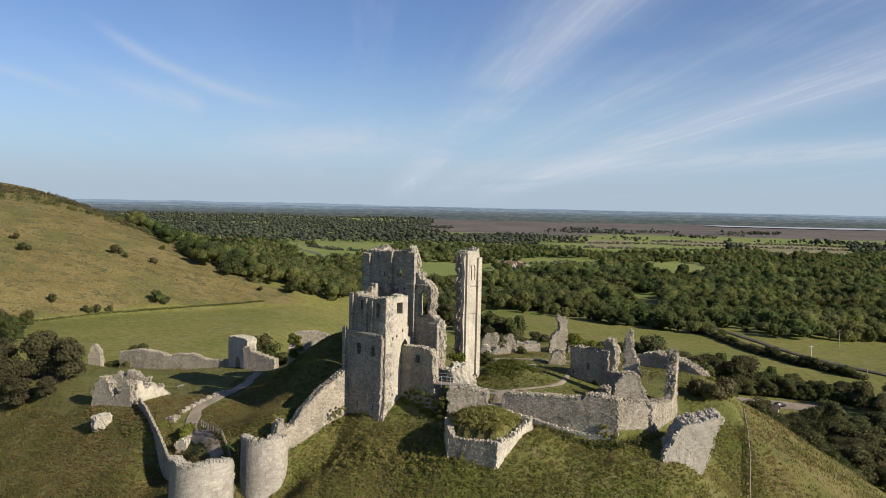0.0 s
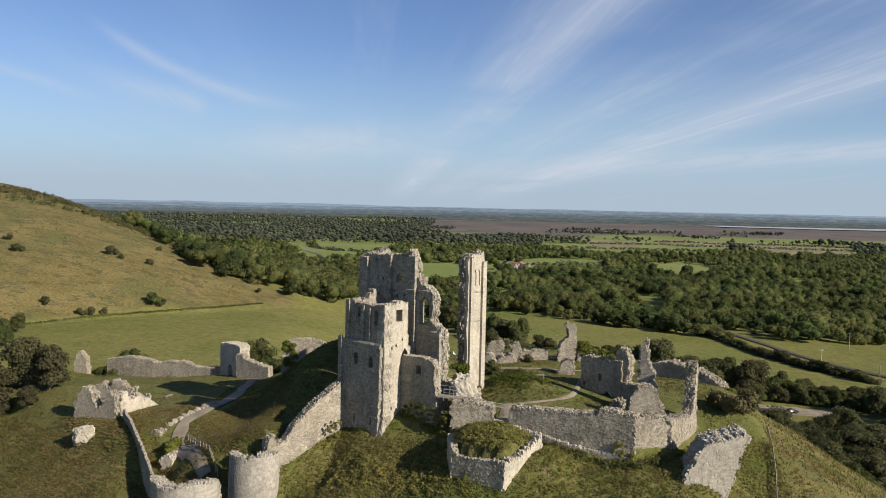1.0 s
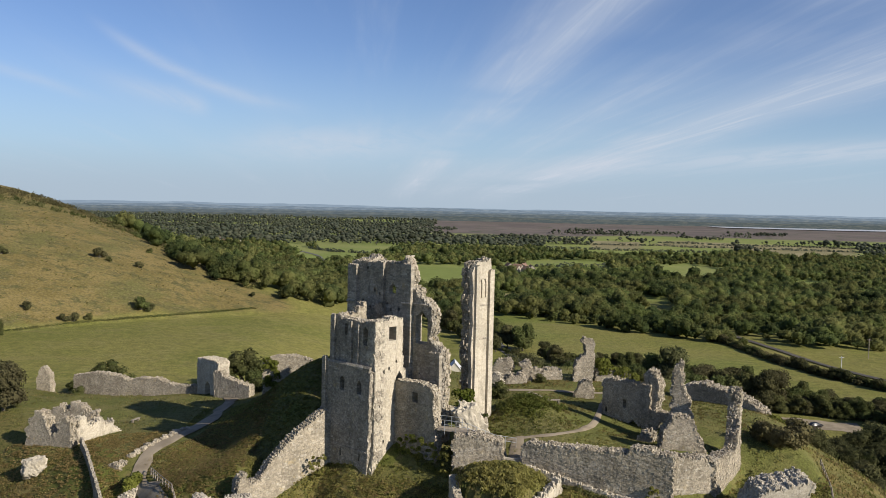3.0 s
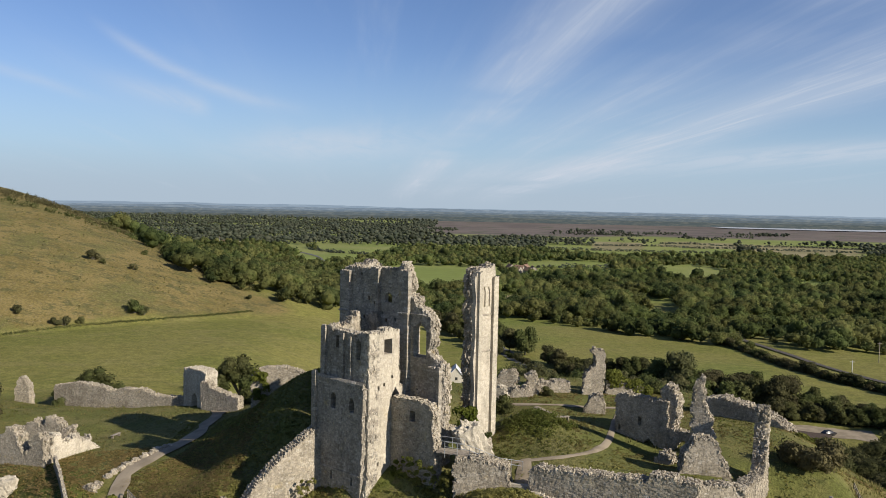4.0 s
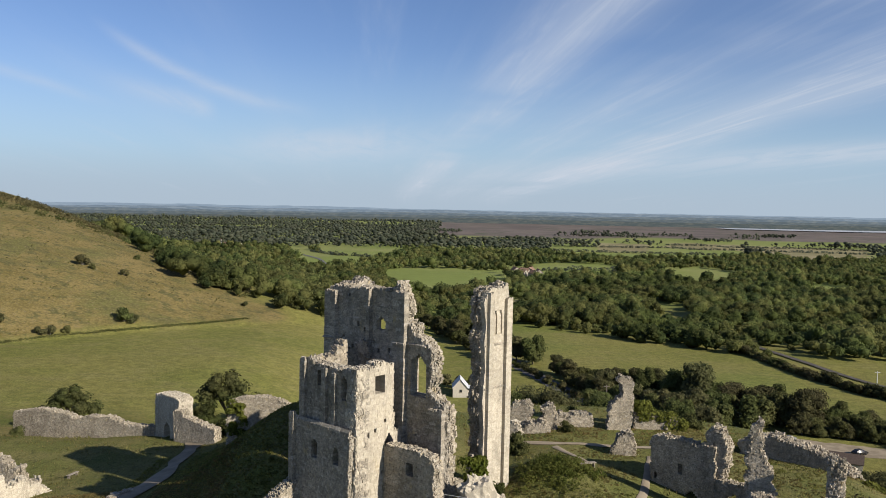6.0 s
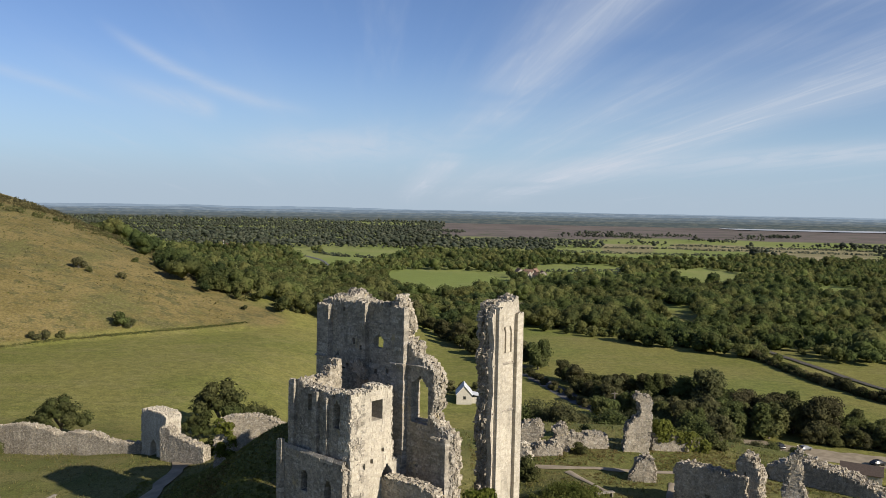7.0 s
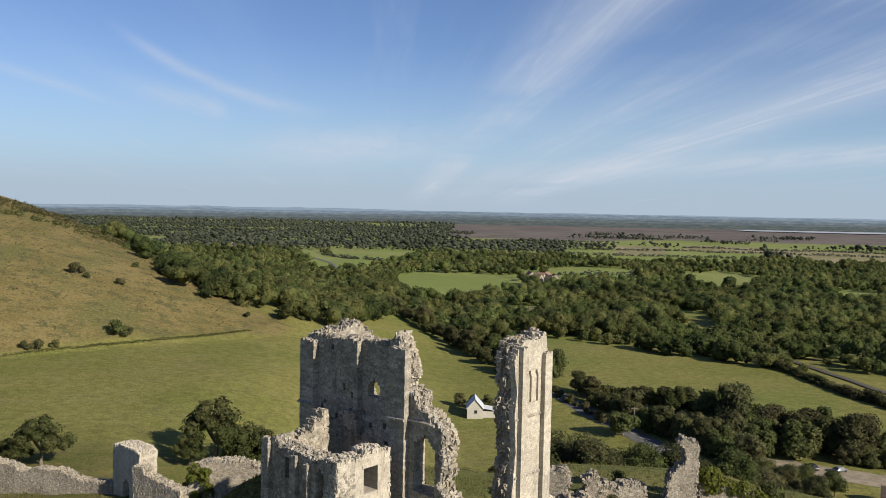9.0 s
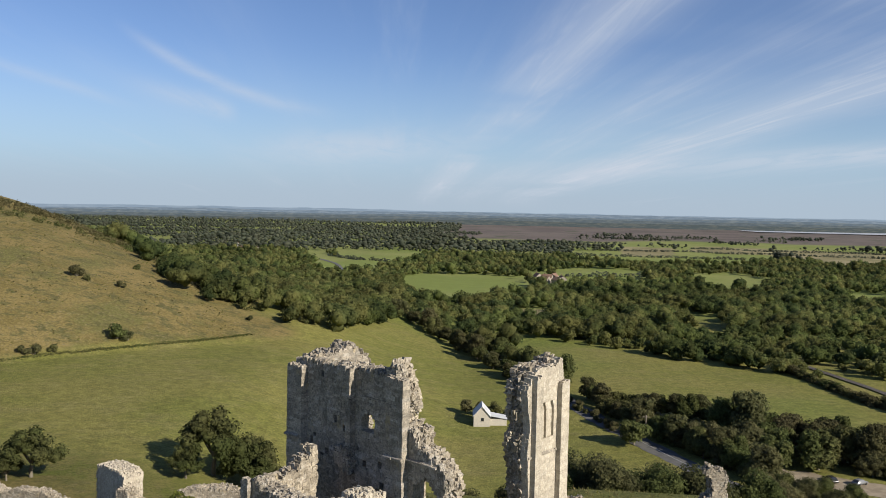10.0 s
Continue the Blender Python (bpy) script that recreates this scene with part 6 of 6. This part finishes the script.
ivy("ivy", "grassy ivy draped over fallen masonry by the keep", blobs_on((9.4, 2.6), (11.2, 3.4), 5.8, 7.8, 10, 0.5, 0.9, 6), 150, 0.15, 6)
ivy("ivy", "bright green growth beside the turret stump", blobs_on((31.4, 29.8), (33.4, 29.8), 4.8, 6.6, 9, 0.7, 1.0, 7) + blobs_on((33.4, 29.8), (36.6, 29.4), 3.6, 5.4, 9, 0.6, 0.9, 17), 150, 0.18, 7)
ivy("ivy", "creeper on the face of the long curtain wall", blobs_on((28.0, -11.9), (30.2, -12.9), -0.4, 2.0, 14, 0.2, 0.36, 8), 70, 0.10, 8, SLOPE_GREEN)
ivy("ivy", "yellow lichen and grass on the gate ruin corner", blobs_on((-30.6, 48.6), (-30.2, 48.8), 0.2, 1.6, 4, 0.3, 0.5, 9), 90, 0.12, 9)


# ---- buildings of the valley ----
def quad_box(bm, x0, x1, y0, y1, z0, z1):
    v = [bm.verts.new(p) for p in ((x0, y0, z0), (x1, y0, z0), (x1, y1, z0), (x0, y1, z0), (x0, y0, z1), (x1, y0, z1), (x1, y1, z1), (x0, y1, z1))]
    for f in BOX:
        bm.faces.new([v[i] for i in f])


def gabled(name, at, turn, width, depth, eaves, ridge, wall, roof, label, windows=(), lean_to=None, chimney=False, group=""):
    """A house or barn whose gable looks along -y before it is turned."""
    thing = empty(name, at, label, "building", group)
    thing.rotation_euler = (0, 0, radians(turn))
    w, d = width / 2, depth / 2
    bm = bmesh.new()
    for y in (-d, d):
        bm.faces.new([bm.verts.new(p) for p in ((-w, y, -0.6), (w, y, -0.6), (w, y, eaves), (0, y, ridge), (-w, y, eaves))])
    for x in (-w, w):
        bm.faces.new([bm.verts.new(p) for p in ((x, -d, -0.6), (x, d, -0.6), (x, d, eaves), (x, -d, eaves))])
    bmesh.ops.remove_doubles(bm, verts=bm.verts, dist=0.001)
    part("wall", bm, wall, thing)
    slope = (ridge - eaves) / w
    for side in (-1, 1):
        bm = bmesh.new()
        o = 0.3
        pts = [(0, -d - o, ridge + 0.05), (side * (w + o), -d - o, eaves - slope * o + 0.05), (side * (w + o), d + o, eaves - slope * o + 0.05), (0, d + o, ridge + 0.05)]
        low = [bm.verts.new(p) for p in pts]
        high = [bm.verts.new((x, y, z + 0.14)) for x, y, z in pts]
        bm.faces.new(low), bm.faces.new(high[::-1])
        for i in range(4):
            bm.faces.new((low[i], low[(i + 1) % 4], high[(i + 1) % 4], high[i]))
        part("roof", bm, roof, thing)
    for x, z, ww, hh in windows:
        bm = bmesh.new()
        quad_box(bm, x - ww / 2, x + ww / 2, -d - 0.05, -d + 0.02, z, z + hh)
        pane = part("window", bm, DARK_GLASS, thing)
        bm = bmesh.new()
        quad_box(bm, x - ww / 2 - 0.08, x + ww / 2 + 0.08, -d - 0.12, -d + 0.01, z - 0.12, z - 0.01)
        part("sill", bm, TIMBER, pane)
    if chimney:
        bm = bmesh.new()
        quad_box(bm, -0.4, 0.4, d - 1.4, d - 0.7, ridge - 0.5, ridge + 1.1)
        part("chimney", bm, ROOF_TILE, thing)
    if lean_to:
        lx, ld, lh = lean_to
        bm = bmesh.new()
        quad_box(bm, w, w + lx, -ld / 2, ld / 2, -0.6, lh)
        part("annexe", bm, wall, thing)
        bm = bmesh.new()
        pts = [(w - 0.02, -ld / 2 - 0.3, lh + 1.0), (w + lx + 0.3, -ld / 2 - 0.3, lh + 0.05), (w + lx + 0.3, ld / 2 + 0.3, lh + 0.05), (w - 0.02, ld / 2 + 0.3, lh + 1.0)]
        low = [bm.verts.new(p) for p in pts]
        high = [bm.verts.new((x, y, z + 0.12)) for x, y, z in pts]
        bm.faces.new(low), bm.faces.new(high[::-1])
        for i in range(4):
            bm.faces.new((low[i], low[(i + 1) % 4], high[(i + 1) % 4], high[i]))
        part("annexe_roof", bm, roof, thing)
    return thing


gabled("barn", (12.7, 205, gz(12.7, 205)), 0, 5.0, 7.0, 3.2, 6.0, BARN_WALL, ROOF_METAL, "small cream barn with a pale metal roof in the meadow", ((0.2, 1.7, 0.9, 0.9),), (5.2, 4.5, 2.0))
for k, (x, y, turn) in enumerate(((76, 738, 20), (84, 722, 70), (92, 742, -30), (80, 704, 50), (96, 708, 10), (90, 694, 35))):
    gabled("house", (x, y, gz(x, y)), turn, 6.5, 8.5, 4.2, 7.0, STONE_WALL, ROOF_TILE, "far village stone house with a brown tiled roof", ((-1.8, 1.0, 1.1, 1.3), (1.8, 1.0, 1.1, 1.3)), None, True, "village houses")
for k, (x, y, turn) in enumerate(((-376, 1278, 15), (-325, 1130, 60), (-300, 1115, 30), (-360, 1190, 80))):
    gabled("house", (x, y, gz(x, y)), turn, 8, 11, 5, 8.2, WHITE_WALL, ROOF_TILE, "white-walled farmhouse among far trees", ((-1.8, 1.0, 1.1, 1.3), (1.8, 1.0, 1.1, 1.3)), None, True, "far farmhouses")
gabled("visitor_building", (109.0, 133.5, gz(109.0, 133.5)), 62, 5.5, 9, 2.4, 4.0, BARN_WALL, ROOF_DARK, "long low building with a dark brown roof by the car park", ((0, 0.9, 1.4, 1.2),))


# ---- cars, poles, signs, fences ----
def car(at, turn, paint, label):
    thing = empty("car", at, label, "car", "parked and passing cars")
    thing.rotation_euler = (0, 0, radians(turn))
    side = ((-2.1, 0.35), (-2.15, 0.75), (-1.95, 0.92), (-1.15, 1.42), (0.35, 1.45), (1.05, 0.98), (1.95, 0.82), (2.15, 0.62), (2.1, 0.35))
    bm = bmesh.new()
    rings = []
    for y, s in ((-0.86, 0.94), (-0.78, 1.0), (0.78, 1.0), (0.86, 0.94)):
        rings.append([bm.verts.new((x * (1 if z < 0.95 else 0.99), y * (1 if z < 1.0 else 0.84), 0.35 + (z - 0.35) * s)) for x, z in side])
    for r0, r1 in zip(rings, rings[1:]):
        for i in range(len(side)):
            bm.faces.new((r0[i], r0[(i + 1) % len(side)], r1[(i + 1) % len(side)], r1[i]))
    bm.faces.new(rings[0]), bm.faces.new(rings[-1][::-1])
    part("body", bm, CAR_PAINT[paint], thing, smooth=True)
    for x0, x1, z0, z1 in ((0.42, 1.0, 1.40, 1.02), (-1.22, -1.88, 1.40, 0.98)):
        bm = bmesh.new()
        vs = [bm.verts.new(p) for p in ((x0, -0.6, z0), (x1, -0.7, z1), (x1, 0.7, z1), (x0, 0.6, z0))]
        vs2 = [bm.verts.new(v.co + Vector((0.03 if x1 > 0 else -0.03, 0, 0.03))) for v in vs]
        bm.faces.new(vs), bm.faces.new(vs2[::-1])
        for i in range(4):
            bm.faces.new((vs[i], vs[(i + 1) % 4], vs2[(i + 1) % 4], vs2[i]))
        part("windscreen", bm, DARK_GLASS, thing)
    for x in (-1.3, 1.3):
        for y in (-0.8, 0.8):
            bm = bmesh.new()
            bmesh.ops.create_cone(bm, cap_ends=True, segments=16, radius1=0.32, radius2=0.32, depth=0.2, matrix=pose(x, y, 0.32, 90, 0, 0))
            part("wheel", bm, RUBBER, thing)
    return thing


for (x, y), turn, paint, label in (((105.5, 157.0), 30, "grey", "grey car parked on the gravel car park"), ((99, 158.5), 100, "black", "dark car parked beside the hedge"), ((52.5, 201), -68, "red", "small red car on the country road"),
                                   ((69, 161), -65, "silver", "silver car driving along the road"), ((119.5, 145.5), 20, "black", "black car parked near the low building")):
    car((x, y, gz(x, y) + 0.16), turn, paint, label)


def rod(bm, p, q, r, seg=6):
    p, q = Vector(p), Vector(q)
    m = Matrix.Translation((p + q) / 2) @ (q - p).to_track_quat("Z", "Y").to_matrix().to_4x4()
    bmesh.ops.create_cone(bm, cap_ends=True, segments=seg, radius1=r, radius2=r, depth=(q - p).length, matrix=m)


def pole(x, y, height, label, white=False):
    thing = empty("utility_pole", (x, y, gz(x, y)), label, "pole", "utility poles")
    bm = bmesh.new()
    rod(bm, (0, 0, -0.5), (0, 0, height), 0.16, 8)
    part("post", bm, ROADPAINT if white else TIMBER, thing)
    bm = bmesh.new()
    rod(bm, (-1.0, 0, height - 0.5), (1.0, 0, height - 0.5), 0.09, 6)
    part("crossarm", bm, ROADPAINT if white else TIMBER, thing)


pole(168, 228, 7.5, "white railway signal post beside the track", True)
for x, y, h in ((197, 262, 9), (228, 232, 9), (215, 300, 9), (60, 190, 7), (180, 205, 5)):
    pole(x, y, h, "wooden utility pole with a crossarm")


def railing(points, label, high=1.1, name="railing", metal=True):
    thing = empty(name, points[0], label, "railing", "walkway railings")
    o = Vector(points[0])
    mat = STEEL if metal else TIMBER
    for p, q in zip(points, points[1:]):
        p, q = Vector(p) - o, Vector(q) - o
        n = max(1, round((q - p).length / 1.3))
        for i in range(n + 1):
            bm = bmesh.new()
            c = p.lerp(q, i / n)
            rod(bm, c + Vector((0, 0, -0.5)), c + Vector((0, 0, high)), 0.035 if metal else 0.07)
            part("post", bm, mat, thing)
        for h in (high, high * 0.55):
            bm = bmesh.new()
            rod(bm, p + Vector((0, 0, h)), q + Vector((0, 0, h)), 0.03 if metal else 0.05)
            part("rail", bm, mat, thing)
    return thing


railing([(8.0, -2.6, 4.6), (10.5, -3.4, 4.5), (13.5, -3.0, 3.2), (16.0, -1.8, gz(16.0, -1.8))], "thin steel handrail along the keep walkway")
railing([(7.6, -0.6, 4.6), (10.0, -1.2, 4.5)], "steel handrail on the far side of the walkway")
railing([(-29.0, 10.2, gz(-29.0, 10.2)), (-26.4, 6.0, gz(-26.4, 6.0)), (-23.6, 2.0, gz(-23.6, 2.0)), (-21.4, -1.6, gz(-21.4, -1.6))], "weathered timber fence along the bailey path", 1.0, "fence", False)
for at, size, turn in (((15.2, -6.2, 2.0), (2.1, 0.22, 0.2), -14), ((15.3, -5.2, 2.3), (1.2, 0.2, 0.18), -14)):
    bm = bmesh.new()
    quad_box(bm, -size[0], size[0], -size[1], size[1], -size[2] - 0.6, size[2])
    bmesh.ops.bevel(bm, geom=bm.edges[:], offset=0.04, segments=1, affect="EDGES")
    step = part("stone_step", bm, PALE, None)
    step.matrix_world = pose(*at, 0, 0, turn)
    tagged(step, "pale stone step at the entrance of the ward", "step")
railing([(52.4, 3.2, gz(52.4, 3.2)), (50.1, -4.3, gz(50.1, -4.3)), (49.2, -7.7, gz(49.2, -7.7)), (48.2, -10.6, gz(48.2, -10.6)), (47.0, -14.0, gz(47.0, -14.0)), (46.0, -18.0, gz(46.0, -18.0))], "low timber post fence running down the dry bank", 0.8, "fence", False)
deck = bmesh.new()
quad_box(deck, -1.7, 1.7, -0.75, 0.75, -0.12, 0)
deck = part("walkway_deck", deck, TIMBER, None)
deck.matrix_world = pose(9.0, -2.0, 4.55, 0, 0, -18)
tagged(deck, "small timber walkway deck before the keep entrance", "walkway")
ruin("path_wall", "long thin wall running down beside the bailey path", "wall", (-42.2, 19.4), (-29.8, -1.0), [(0, -9), (0, -3.9), (6, -4.2), (10, -5.0), (16, -6.2), (20, -7.4), (25.1, -9.0), (25.1, -13)], 0.35, 141, ASHLAR, course=0.25, ragged=0.03, loose=10)
ruin("path_wall", "low rubble stump beside the bailey path", "ruined wall", (-36.6, 13.0), (-33.0, 11.6), [(0, -12), (0, -6.2), (1.2, -5.3), (2.4, -5.0), (3.2, -5.8), (3.9, -6.6), (3.9, -12)], 1.8, 142, ragged=0.25)
ruin("path_wall", "broken wall end below the ivy by the path", "ruined wall", (-31.6, 6.2), (-29.6, 5.6), [(0, -13), (0, -7.4), (1.0, -6.6), (2.0, -7.4), (2.1, -13)], 2.6, 143, PALE, ragged=0.25)
for k in range(26):
    t = k / 25
    x, y = -33.2 + 5.0 * t + 0.2 * math.sin(k * 2.3), 14.2 + 8.4 * t + 0.25 * math.cos(k * 1.7)
    s = 0.25 + 0.22 * ((k * 0.618) % 1)
    boulder((x - 0.4, y + 0.4, gz(x - 0.4, y + 0.4) + s * 0.4), (s * 1.4, s, s), 60 + k % 5, "kerb stone edging the bailey path", k * 41)
for x, y, turn in ((22, 12, 20), (-39.3, 31.8, 75)):
    bench = empty("bench", (x, y, gz(x, y)), "low wooden bench on the castle lawn", "bench")
    bench.rotation_euler = (0, 0, radians(turn))
    bm = bmesh.new()
    quad_box(bm, -0.9, 0.9, -0.22, 0.22, 0.40, 0.47)
    part("seat", bm, TIMBER, bench)
    for xx in (-0.7, 0.7):
        bm = bmesh.new()
        quad_box(bm, xx - 0.05, xx + 0.05, -0.2, 0.2, -0.1, 0.4)
        part("leg", bm, TIMBER, bench)
